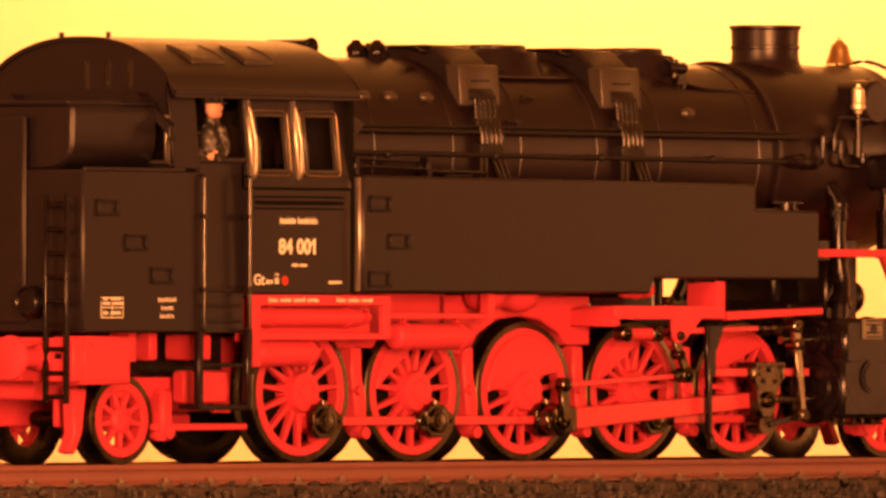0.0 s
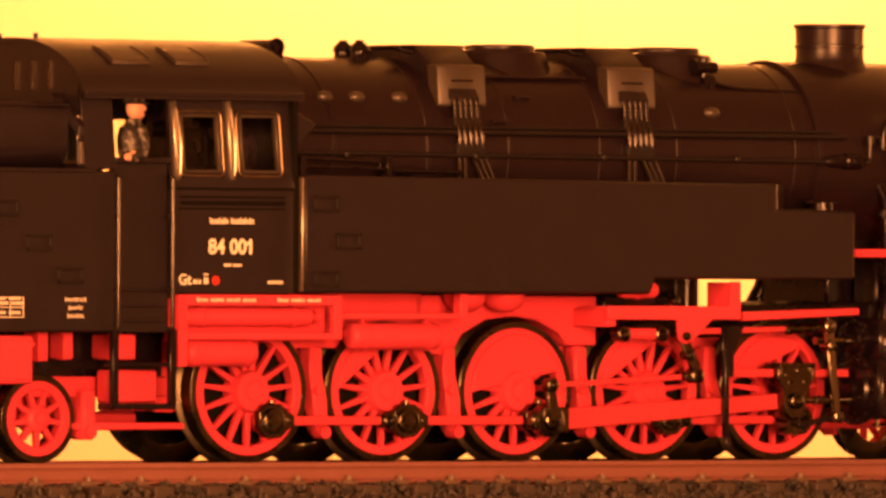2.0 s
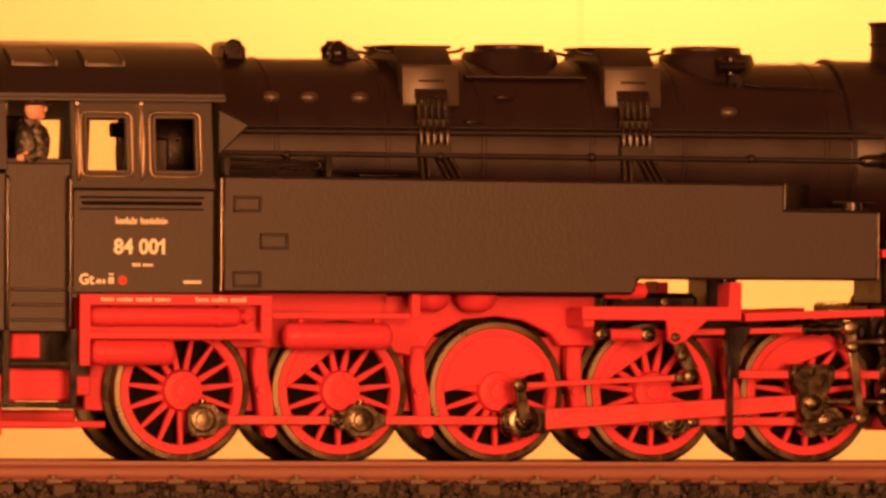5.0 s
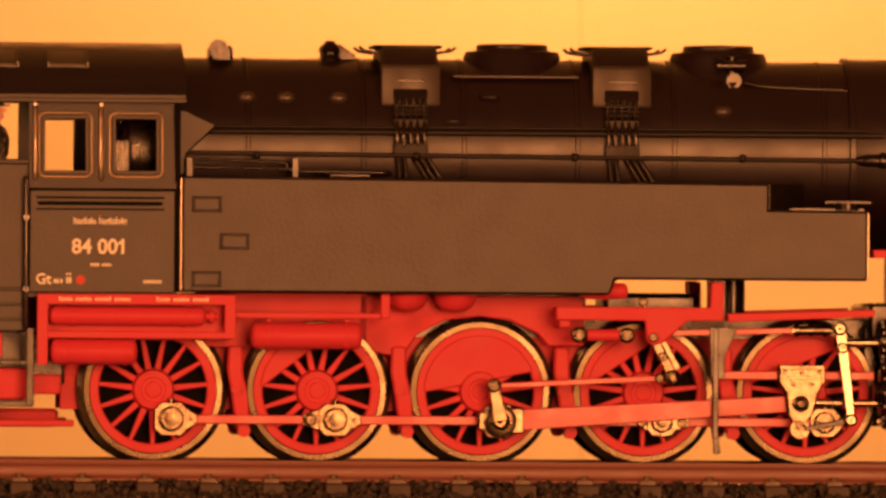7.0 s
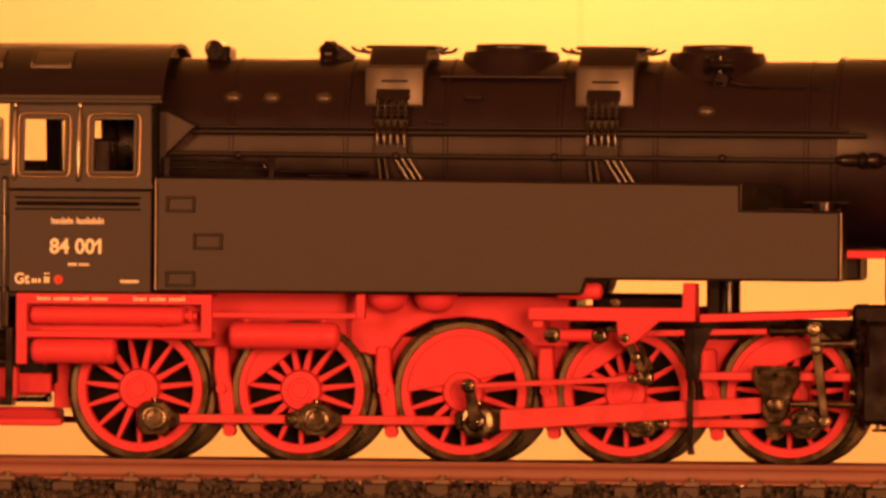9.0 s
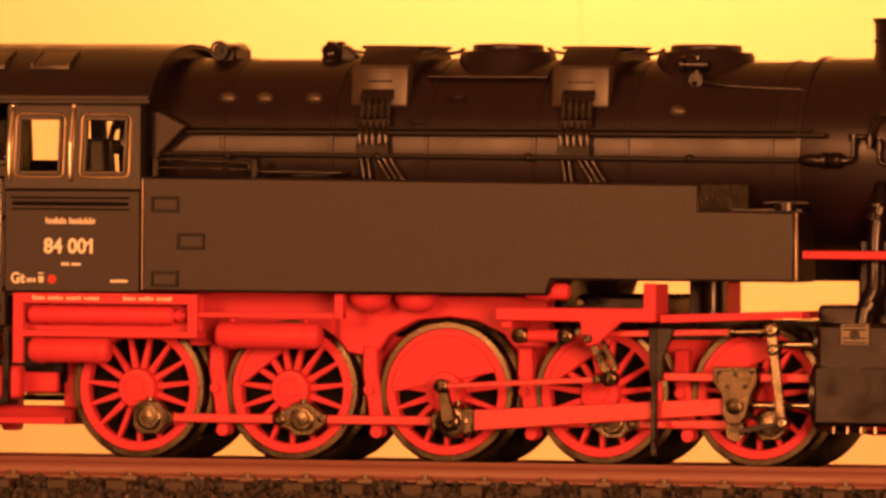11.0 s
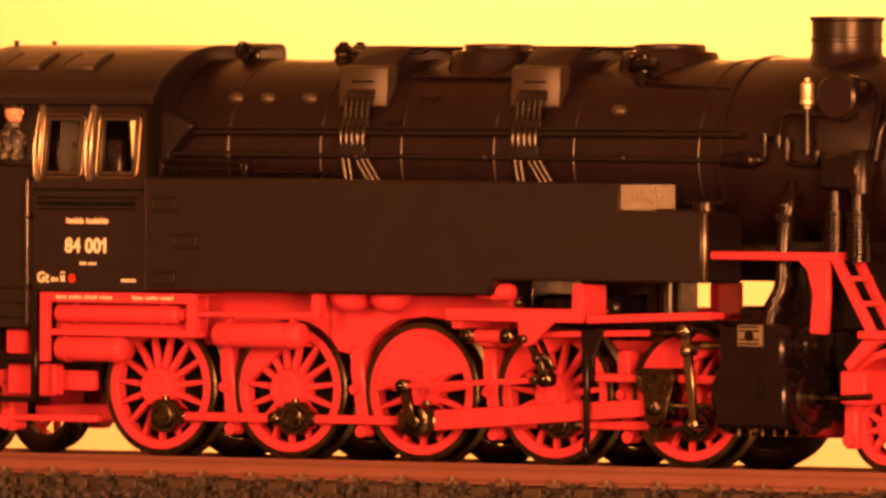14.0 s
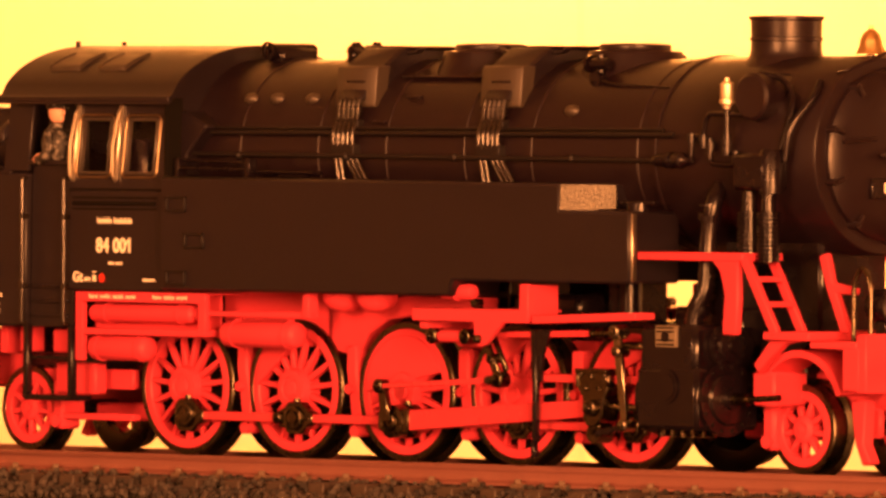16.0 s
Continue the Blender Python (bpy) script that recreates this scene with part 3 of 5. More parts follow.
# frame between the wheels
def frame_parts():
    for s in (1, -1):
        Y = lambda v: -s * v
        bm = bmesh.new()
        box(bm, -50, 60, Y(6.0), Y(5.2), 9.6, 14.5, 0.1)
        box(bm, -50, 45, Y(6.0), Y(5.2), 5.6, 9.7, 0.1)
        part("main_frame", bm, RED, LOCO, "red main frame plate")
        bm = bmesh.new()
        prism(bm, [(-14.5, 19.5), (12.5, 19.5), (12.5, 13.5), (8.2, 13.5), (7.0, 15.0), (3.5, 16.6), (0, 17.0), (-4.0, 16.6), (-7.5, 14.8), (-9.4, 12.0), (-14.5, 13.0)], "y", Y(9.0), Y(6.2), 0.2)
        part("ashpan", bm, RED, LOCO, "red ashpan side")
        for x in (-9.8, -4.0):
            bm = bmesh.new()
            lathe(bm, [(2.6, 19.6), (2.5, 18.9), (2.0, 18.1), (1.1, 17.6), (0.2, 17.5)], (x + 0.8, Y(11.5), 0), "Z", 28)
            part("ashpan_bowl", bm, RED, LOCO)
        for x in (-29.3, -9.77, 9.77, 29.3):
            bm = bmesh.new()
            prism(bm, [(x - 0.8, 13.4), (x + 0.9, 13.4), (x + 1.0, 10.0), (x + 1.7, 7.4), (x + 1.9, 4.0), (x + 1.1, 2.6), (x + 0.2, 3.4), (x - 0.3, 7.0), (x - 0.9, 10.4)], "y", Y(9.6), Y(7.2), 0.25)
            cyl(bm, (x + 0.1, Y(10.2), 8.2), (x + 0.1, Y(9.4), 8.2), 0.6, 12)
            cyl(bm, (x + 1.1, Y(10.1), 3.2), (x + 1.1, Y(8), 3.2), 0.75, 12)
            part("brake_hanger", bm, RED, LOCO, "red brake hanger and shoe")
        # air reservoirs under the cab and tank
        for x0, x1, z, r in ((-51.8, -33.0, 16.85, 1.12), (-51.6, -41.2, 12.6, 1.55), (-27.7, -14.4, 14.6, 1.58)):
            bm = bmesh.new()
            lathe(bm, [(r * 0.25, x0), (r * 0.7, x0 + 0.12), (r * 0.93, x0 + 0.4), (r, x0 + 0.8), (r, x1 - 0.8), (r * 0.93, x1 - 0.4), (r * 0.7, x1 - 0.12), (r * 0.25, x1)], (0, Y(13.6), z), "X", 28)
            tank = part("air_reservoir", bm, RED, LOCO, "red air reservoir cylinder")
            bm = bmesh.new()
            for k in (0.16, 0.86):
                x = x0 + (x1 - x0) * k
                lathe(bm, [(r + 0.12, x - 0.22), (r + 0.12, x + 0.22)], (0, Y(13.6), z), "X", 28)
                box(bm, x - 0.25, x + 0.25, Y(13.8), Y(13.0), z + r * 0.9, z + r + 0.9)
            part("strap", bm, RED, tank)
            if r < 1.3:
                bm = bmesh.new()
                lathe(bm, [(0.5, x1 - 0.2), (0.5, x1 + 0.3), (0.8, x1 + 0.35), (0.8, x1 + 0.9), (0.45, x1 + 1.0), (0.45, x1 + 1.4)], (0, Y(13.6), z), "X", 16)
                part("drain_valve", bm, RED, tank)
        br = part("reservoir_bracket", made(box, -53.2, -29.6, Y(15.3), Y(14.5), 18.2, 19.45, 0.1), RED, LOCO, "red bracket round the reservoirs")
        for bx in ((-30.9, -29.6, 15.28, 14.5, 14.2, 18.4), (-53.2, -51.9, 15.28, 14.5, 11.0, 18.4), (-52.0, -29.62, 15.25, 12.0, 14.2, 15.0), (-53.0, -29.7, 14.6, 6.0, 19.2, 19.46), (-53.0, -30.0, 12.3, 12.0, 14.0, 19.3)):
            part("bracket_bar", made(box, bx[0], bx[1], Y(bx[2]), Y(bx[3]), bx[4], bx[5], 0.08), RED, br)
        if s > 0:
            bm = bmesh.new()
            for x0, n in ((-50.6, 27), (-39.0, 20)):
                for k in range(n):
                    if k % 7 != 5:
                        box(bm, x0 + k * 0.33, x0 + k * 0.33 + 0.17, -15.34, -15.25, 18.62, 18.62 + (0.5 if k % 9 == 0 else 0.38))
            tagged(part("printed_mark", bm, WHITE, br), "tiny cream printed line", kind="stuff")
        bm = bmesh.new()
        box(bm, -29.7, -11.2, Y(14.8), Y(14.1), 16.7, 17.35, 0.08)
        box(bm, -12.3, -11.2, Y(15.2), Y(13.6), 16.7, 19.7, 0.12)
        part("tank_support", bm, RED, LOCO)
    for s in (1, -1):
        part("frame_shield", made(box, -33.0, -13.5, -s * 9.0, -s * 8.4, 13.2, 19.66, 0.1), RED, LOCO)
    bm = bmesh.new()
    box(bm, -30, 13, -5, 5, 14, 26, 0.2)
    box(bm, 12, 48, -5, 5, 12, 17.0, 0.2)
    part("firebox_underside", bm, DARK, LOCO)
    bm = made(box, 46, 66, -8, 8, 6, 16.2, 0.4)
    box(bm, 50, 66, -5.5, 5.5, 16, 27, 0.4)
    part("smokebox_saddle", bm, DARK, LOCO)
    part("cylinder_stay", made(box, 46.6, 58, -10.5, 10.5, 14.0, 18.9, 0.4), DARK, LOCO)
    for s in (1, -1):
        part("steam_chest_bracket", made(box, 53.0, 57.4, -s * 11.4, -s * 7.0, 15.8, 24.0, 0.3), DARK, LOCO)
    part("feed_pump", made(box, 15.0, 26.4, -6.5, 5.0, 16.8, 19.9, 0.6), DARK, LOCO)
    bm = bmesh.new()
    lathe(bm, [(0.4, 11.6), (0.8, 11.8), (0.98, 12.3), (0.98, 14.2), (1.12, 14.25), (1.12, 14.6), (0.98, 14.65), (0.98, 16.6), (0.8, 17.0), (0.3, 17.2)], (0, -14.6, 20.2), "X", 22)
    part("reversing_cylinder", bm, RED, LOCO)
    bm = made(box, 28.4, 30.8, -3.5, 4.0, 15.0, 26.5, 0.2)
    cyl(bm, (30.9, -2.4, 15.0), (30.9, -2.4, 26.5), 1.5, 20)
    part("steam_pipe", bm, DARK, LOCO)


frame_parts()


# trucks, beams, steps
def ends():
    for d in (1, -1):
        X = lambda v: d * v
        bm = bmesh.new()
        for s in (1, -1):
            box(bm, X(62.5), X(76.5), -s * 6.2, -s * 5.2, 4.0, 7.5, 0.3)
            prism(bm, [(X(75.5), 8.5), (X(78.0), 8.5), (X(77.6), 3.4), (X(78.8), 1.2), (X(77.4), 0.9), (X(76.2), 3.4)], "y", -s * 10.0, -s * 8.2, 0.2)
            box(bm, X(61.2), X(63.2), -s * 10.2, -s * 7.0, 2.4, 8.4, 0.4)
            cyl(bm, (X(62.2), -s * 10.6, 3.4), (X(62.2), -s * 9.0, 3.4), 0.8, 12)
        box(bm, X(50.0), X(64.0), -2.4, 2.4, 3.4, 5.6, 0.4)
        box(bm, X(60.0), X(80.0), -6.0, 6.0, 7.2, 11.6, 0.4)
        part("truck_frame", bm, RED, LOCO, "red pony truck frame")
        bm = bmesh.new()
        box(bm, X(81.8), X(83.4), -15.4, 15.4, 9.4, 14.4 if d < 0 else 16.2, 0.15)
        beam = part("buffer_beam", bm, RED, LOCO, "red buffer beam")
        for s in (1, -1):
            bm = bmesh.new()
            lathe(bm, [(1.7, X(83.3)), (1.5, X(84.0)), (1.2, X(84.3)), (1.1, X(87.0)), (0.9, X(87.1)), (0.9, X(88.0)), (2.6, X(88.1)), (2.55, X(88.5)), (1.2, X(88.9))], (0, -s * 10.1, 12.1), "X", 24)
            part("buffer", bm, DARK if d > 0 else RED, beam, "sprung buffer with a round head")
        bm = bmesh.new()
        box(bm, X(83.2), X(86.5), -0.6, 0.6, 11.0, 12.8, 0.2)
        tube(bm, bent([(X(86.2), 0, 12.2), (X(87.2), 0, 12.0), (X(87.0), 0, 9.6), (X(86.0), 0, 9.3)]), 0.35)
        part("coupling_hook", bm, ROD, beam)


ends()


def rear_frame():
    for s in (1, -1):
        bm = bmesh.new()
        box(bm, -82.0, -73.7, -s * 15.3, -s * 10.5, 9.0, 14.6, 0.25)
        box(bm, -81.6, -74.1, -s * 15.5, -s * 15.2, 9.5, 14.1, 0.1)
        for x in (-80.5, -74.0):
            cyl(bm, (x, -s * 15.5, 13.6), (x, -s * 15.1, 13.6), 0.3, 8)
        part("rear_step_box", bm, RED, LOCO, "red box behind the rear wheel")
        bm = bmesh.new()
        box(bm, -70.8, -69.4, -s * 12.0, -s * 9.0, 11.6, 15.0, 0.1)
        box(bm, -67.2, -65.8, -s * 12.0, -s * 9.0, 11.8, 15.0, 0.2)
        box(bm, -70.0, -50.0, -s * 8.6, -s * 7.4, 7.4, 9.8, 0.2)
        box(bm, -60.6, -57.2, -s * 12.4, -s * 8.0, 11.8, 14.8, 0.2)
        box(bm, -61.0, -53.6, -s * 11.6, -s * 9.6, 6.8, 10.6, 0.25)
        box(bm, -64.0, -48.5, -s * 10.0, -s * 8.6, 3.6, 4.4, 0.15)
        part("cab_frame", bm, RED, LOCO, "red frame stretchers under the cab")
        # cab steps
        st = part("cab_step", made(box, -62.6, -53.6, -s * 15.4, -s * 12.2, 6.0, 6.7, 0.1), DARK, LOCO, "black steps below the cab door")
        bm = bmesh.new()
        for x in (-62.2, -54.0):
            box(bm, x - 0.45, x + 0.45, -s * 15.5, -s * 14.6, 6.2, 15.4, 0.1)
        box(bm, -62.2, -54.0, -s * 15.2, -s * 12.8, 11.0, 11.5, 0.1)
        part("step_hanger", bm, DARK, st)
    # added black box that fills the shaded space behind the stretchers
    part("underfloor_dark_box", made(box, -72.5, -49.5, -7.0, 7.0, 8.4, 15.2, 0.4), DARK, LOCO, "black box added for the dark under the cab floor")
    # ladder on the bunker's back
    for s in (1, -1):
        bm = bmesh.new()
        for y in (11.4, 14.7):
            box(bm, -84.2, -83.5, -s * (y + 0.25), -s * (y - 0.25), 6.8, 31.0, 0.1)
        lad = part("ladder", bm, DARK, LOCO, "black ladder on the bunker's back")
        bm = bmesh.new()
        cyl(bm, (0, -s * 11.3, 0), (0, -s * 14.8, 0), 0.28, 10)
        rung = part("rung", bm, DARK, lad, at=(-83.85, 0, 7.6))
        for k in range(1, 9):
            again(rung, lad, (-83.85, 0, 7.6 + k * 2.75))
        bm = bmesh.new()
        for z in (12, 29.5):
            box(bm, -83.7, -81.6, -s * 13.5, -s * 12.7, z, z + 0.6)
        part("ladder_bracket", bm, DARK, lad)


rear_frame()


def foothold(bm, x, z, y, s):
    """A shallow framed foothold on a flat side."""
    w, h = 1.75, 0.95
    for a, b, c, e in ((-w, w, h - 0.32, h), (-w, w, -h, -h + 0.32), (-w, -w + 0.32, -h, h), (w - 0.32, w, -h, h)):
        box(bm, x + a, x + b, -s * (y + 0.32), -s * (y - 0.1), z + c, z + e, 0.06)


# side tanks, bunker, cab
def side_tanks():
    for s in (1, -1):
        bm = bmesh.new()
        prism(bm, [(-36.2, 33.55), (33.8, 33.1), (33.8, 30.0), (45.7, 29.9), (45.7, 21.55), (15.5, 21.55), (14.9, 19.72), (-36.2, 19.72)], "y", -s * 16.8, -s * 8.5, 0.3)
        t = part("side_tank", bm, BLACK, LOCO, "long black side water tank")
        for x, z in ((-33.2, 30.2), (-29.9, 25.8), (-33.2, 21.3)):
            part("foothold", made(foothold, x, z, 16.8, s), PIPE, t)
        bm = bmesh.new()
        box(bm, 34.2, 45.5, -s * 13.5, -s * 8.6, 29.9, 30.2)
        cyl(bm, (43.5, -s * 13.0, 30.0), (43.5, -s * 13.0, 30.9), 1.5, 20)
        box(bm, 40.8, 46.4, -s * 13.6, -s * 12.4, 30.75, 31.15, 0.1)
        part("filler_lid", bm, DARK, t)
        part("tank_corner", made(prism, [(33.6, -s * 16.6), (38.1, -s * 11.9), (38.1, -s * 9.0), (33.6, -s * 9.0)], "z", 29.95, 33.0), BLACK, t)
        # thin metal plate laid over the black chamfer to give its sheen
        part("tank_step_plate", made(prism, [(33.75, -s * 16.6), (33.92, -s * 16.66), (38.42, -s * 11.95), (38.2, -s * 11.85)], "z", 30.1, 33.02), PLATE, t, "metal plate added for the sheen of the chamfered tank step")
        part("tank_edge", made(box, 45.6, 45.85, -s * 16.45, -s * 15.7, 21.8, 29.7, 0.08), BARE, t, "bright metal strip on the tank edge")
        part("tank_edge", made(box, -36.35, -36.1, -s * 16.45, -s * 15.6, 19.9, 33.3, 0.08), BARE, t, "bright metal strip on the tank edge")


side_tanks()


def arch(y, rise=6.4, half=15.3):
    return 43.1 + rise * max(0.0, 1 - abs(y / half) ** 2.15) ** 0.62


def cab():
    wins = [(-52.75, -47.2, 33.7, 40.6), (-44.35, -38.8, 33.7, 40.6)]
    body = part("cab_body", made(box, -66.5, -36.6, -14.0, 14.0, 19.0, 31.0, 0.1), BLACK, LOCO, "black cab with printed lettering")
    for s in (1, -1):
        for a, b, c, d in ((-54.3, -52.75, 32.0, 43.4), (-47.2, -44.35, 32.0, 43.4), (-38.8, -36.8, 32.0, 43.4)):
            part("window_pillar", made(box, a, b, -s * 15.5, -s * 14.9, c, d), BLACK, body)
        for a, b, c, d in wins:
            part("window_sill", made(box, a, b, -s * 15.5, -s * 14.9, 32.0, c), BLACK, body)
            part("window_head", made(box, a, b, -s * 15.5, -s * 14.9, d, 43.4), BLACK, body)
        part("lower_panel", made(box, -54.2, -36.9, -s * 15.5, -s * 13.8, 19.6, 31.75, 0.12), BLACK, body)
        # matt black strip: the shade in the panel joint is in its colour
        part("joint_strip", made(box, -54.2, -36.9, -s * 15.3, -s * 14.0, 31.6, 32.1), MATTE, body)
        part("rear_pillar", made(box, -66.6, -62.1, -s * 15.5, -s * 14.9, 34.0, 43.4, 0.1), BLACK, body)
        part("door_lintel", made(box, -62.2, -54.2, -s * 15.5, -s * 14.9, 42.7, 43.5, 0.1), BLACK, body)
        door = made(box, -62.2, -54.2, -s * 14.7, -s * 14.0, 15.0, 34.9, 0.1)
        box(door, -62.2, -54.2, -s * 15.7, -s * 13.0, 34.8, 35.4, 0.1)
        part("cab_door", door, BLACK, body)
        # matt black fill for the shaded gap between cab and tank
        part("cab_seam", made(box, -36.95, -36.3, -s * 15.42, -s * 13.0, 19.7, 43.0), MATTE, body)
        bm = bmesh.new()
        for z in (16.2, 18.0, 19.8):
            box(bm, -61.4, -55.0, -s * 15.2, -s * 14.5, z, z + 0.35, 0.08)
        part("door_step", bm, BLACK, body)
        for a, b, c, d in wins:
            bm = bmesh.new()
            for p, q, u, v in ((a, b, c, c + 0.38), (a, b, d - 0.38, d), (a, a + 0.38, c, d), (b - 0.38, b, c, d)):
                box(bm, p, q, -s * 15.75, -s * 15.0, u, v, 0.1)
            part("window_frame", bm, GREY, body, "thin grey window frame")
            bm = bmesh.new()
            m, e = (a + b) / 2, 0.35
            tube(bm, bent([(m, -s * 15.55, c - e), (a - e, -s * 15.55, c - e), (a - e, -s * 15.55, d + e), (b + e, -s * 15.55, d + e), (b + e, -s * 15.55, c - e), (m + 0.01, -s * 15.55, c - e)], 5, 0.9), 0.15)
            part("window_border", bm, FRAME, body, "rounded dull brass window frame")
            pane = part("pane", made(box, a + 0.3, b - 0.3, -s * 15.25, -s * 15.1, c + 0.3, d - 0.3), GLASS, body, "clear glazing")
            pane.visible_shadow = False
        # small wind deflector glasses standing out beside the windows
        for x in (-53.55, -45.75):
            bm = bmesh.new()
            pts = [(-s * 15.5, 42.0), (-s * 16.0, 41.4), (-s * 16.3, 39.5), (-s * 16.6, 37.4), (-s * 16.4, 35.2), (-s * 16.1, 33.4), (-s * 15.5, 32.9)]
            tube(bm, bent([(x, y, z) for y, z in pts], 3, 0.6), 0.2, 8)
            box(bm, x - 0.28, x + 0.28, -s * 15.9, -s * 15.4, 32.9, 42.2, 0.12)
            part("wind_deflector", bm, BARE, body, "bright edged wind deflector")
        bm = bmesh.new()
        tube(bm, bent([(-53.0, -s * 15.4, 30.2), (-53.0, -s * 15.9, 30.2), (-38.6, -s * 15.9, 30.2), (-38.6, -s * 15.4, 30.2)], 3, 0.3), 0.22)
        box(bm, -53.4, -38.2, -s * 15.6, -s * 15.4, 30.75, 31.0)
        box(bm, -53.4, -38.2, -s * 15.6, -s * 15.4, 29.4, 29.6)
        part("slide_rail", bm, MATTE, body)
        for x in (-62.3, -54.6):
            bm = bmesh.new()
            tube(bm, bent([(x, -s * 15.3, 15.4), (x, -s * 16.0, 15.4), (x, -s * 16.0, 33.2), (x, -s * 15.3, 33.2)], 3, 0.3), 0.25)
            for z in (20, 28.5):
                cyl(bm, (x, -s * 16.2, z), (x, -s * 15.2, z), 0.38, 8)
            part("handrail", bm, GLOSS, body, "black vertical handrail")
    # front and back walls with their windows
    for x, x1 in ((-37.3, -36.7), (-66.6, -66.0)):
        bm = bmesh.new()
        ys = [-15.0 + i * 30.0 / 40 for i in range(41)]
        prism(bm, [(-15.0, 31.0), (15.0, 31.0)] + [(y * 0.92, arch(y * 0.92) - 0.3) for y in reversed(ys)], "x", x, x1)
        w = part("cab_end", bm, BLACK, body)
    for s in (1, -1):
        bm = bmesh.new()
        for a, b, c, d in ((11.0, 14.3, 34.6, 34.95), (11.0, 14.3, 39.9, 40.25), (11.0, 11.35, 34.6, 40.2), (13.95, 14.3, 34.6, 40.2)):
            box(bm, -67.0, -66.4, -s * b, -s * a, c, d, 0.06)
        part("rear_window_frame", bm, BARE, body)
        part("rear_window", made(box, -66.75, -66.58, -s * 14.0, -s * 11.3, 34.9, 40.0), GLASS, body, "clear glazing")
    bm = bmesh.new()
    for y in (-8.0, -4.5, -1.0):
        box(bm, -66.9, -66.5, y - 0.12, y + 0.12, 43.4, 46.6)
    part("rear_handle", bm, ROD, body)
    for s in (1, -1):
        bm = bmesh.new()
        prism(bm, [(-s * 9.4, 42.4), (-s * 10.6, 42.9), (-s * 15.4, 39.0), (-s * 15.4, 37.6)], "x", -67.6, -66.5, 0.1)
        tube(bm, bent([(-66.6, -s * 15.2, 37.4), (-67.6, -s * 15.3, 37.4), (-67.6, -s * 15.3, 34.4), (-66.6, -s * 15.2, 34.4)], 3, 0.3), 0.2)
        cyl(bm, (-68.4, -s * 10.2, 41.4), (-66.5, -s * 10.2, 41.4), 1.5, 20)
        part("rear_sheet", bm, BLACK, body)
    # backhead and seat inside
    bm = bmesh.new()
    lathe(bm, [(8.0, -42.5), (8.6, -42.0), (8.6, -37.2)], (0, 0, 36.5), "X", 32)
    for y, z in ((-4, 40), (4, 39), (0, 42), (-6, 37)):
        cyl(bm, (-44.2, y, z), (-42, y, z), 0.9, 14)
    tube(bm, bent([(-43.5, -7, 33), (-43.8, -7.2, 38), (-43.2, -5, 42.5)]), 0.4)
    box(bm, -46.0, -42.0, -14.0, -11.5, 31.0, 38.0, 0.4)
    part("backhead", bm, DARK, body)
    part("cab_locker", made(box, -61.5, -57.5, -6.0, 2.0, 30.9, 40.5, 0.3), DARK, body)
    # roof
    n = 48
    outer = [(-15.9 + 31.8 * i / n) for i in range(n + 1)]
    bm = bmesh.new()
    prism(bm, [(y, arch(y)) for y in outer] + [(y, arch(y) - 0.55 - (0.3 if abs(y) > 15 else 0)) for y in reversed(outer)], "x", -67.0, -35.7)
    for s in (1, -1):
        box(bm, -67.0, -35.7, -s * 16.0, -s * 15.3, 42.6, 43.2, 0.1)
    roof = part("cab_roof", bm, BLACK, LOCO, "black arched cab roof")
    for s in (1, -1):
        for x0, x1 in ((-60.8, -55.7), (-51.8, -47.4)):
            bm = bmesh.new()
            ys = [8.6 + i * 0.58 for i in range(8)]
            prism(bm, [(-s * y, arch(y) + 0.12 + 0.09 * (y - 8.6)) for y in ys] + [(-s * y, arch(y) - 0.3) for y in reversed(ys)], "x", x0, x1, 0.08)
            for a, b in ((x0 - 0.25, x0), (x1, x1 + 0.25)):
                prism(bm, [(-s * y, arch(y) + 0.3 + 0.09 * (y - 8.6)) for y in ys] + [(-s * y, arch(y) - 0.3) for y in reversed(ys)], "x", a, b)
            part("roof_hatch", bm, GREY, roof, "grey roof vent hatch")
    bm = bmesh.new()
    for y in (-3.8, 3.8):
        cyl(bm, (-65.8, y, 49.0), (-65.8, y, 50.0), 0.3, 8)
    part("roof_bolt", bm, BLACK, roof)
    # the upper sides lean inwards
    for o in body.children:
        if o.name.split(".")[0] in ("window_pillar", "window_sill", "window_head", "rear_pillar", "door_lintel", "window_frame", "window_border", "pane", "wind_deflector", "cab_door"):
            for v in o.data.vertices:
                v.co.y -= math.copysign(max(0.0, v.co.z - 32.0 * MM) * 0.12, v.co.y)
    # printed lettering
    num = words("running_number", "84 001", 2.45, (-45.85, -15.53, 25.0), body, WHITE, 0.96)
    words("lettering", "Gt", 1.75, (-52.5, -15.53, 21.15), body, WHITE, 0.95)
    bm = bmesh.new()
    rod(bm, (-43.25, 25.72), (-43.85, 25.2), -15.545, -15.45, 0.3, 0.3)
    x = -48.95
    for k in range(19):
        tall = k in (0, 4, 6, 9, 13, 15, 17)
        if k != 8:
            box(bm, x, x + 0.1, -15.545, -15.45, 27.75, 28.55 if tall else 28.3)
            box(bm, x, x + 0.24, -15.545, -15.45, 27.75 if k % 3 else 28.16, 27.88 if k % 3 else 28.3)
            box(bm, x + 0.18, x + 0.27, -15.545, -15.45, 27.75, 28.3)
        x += 0.335
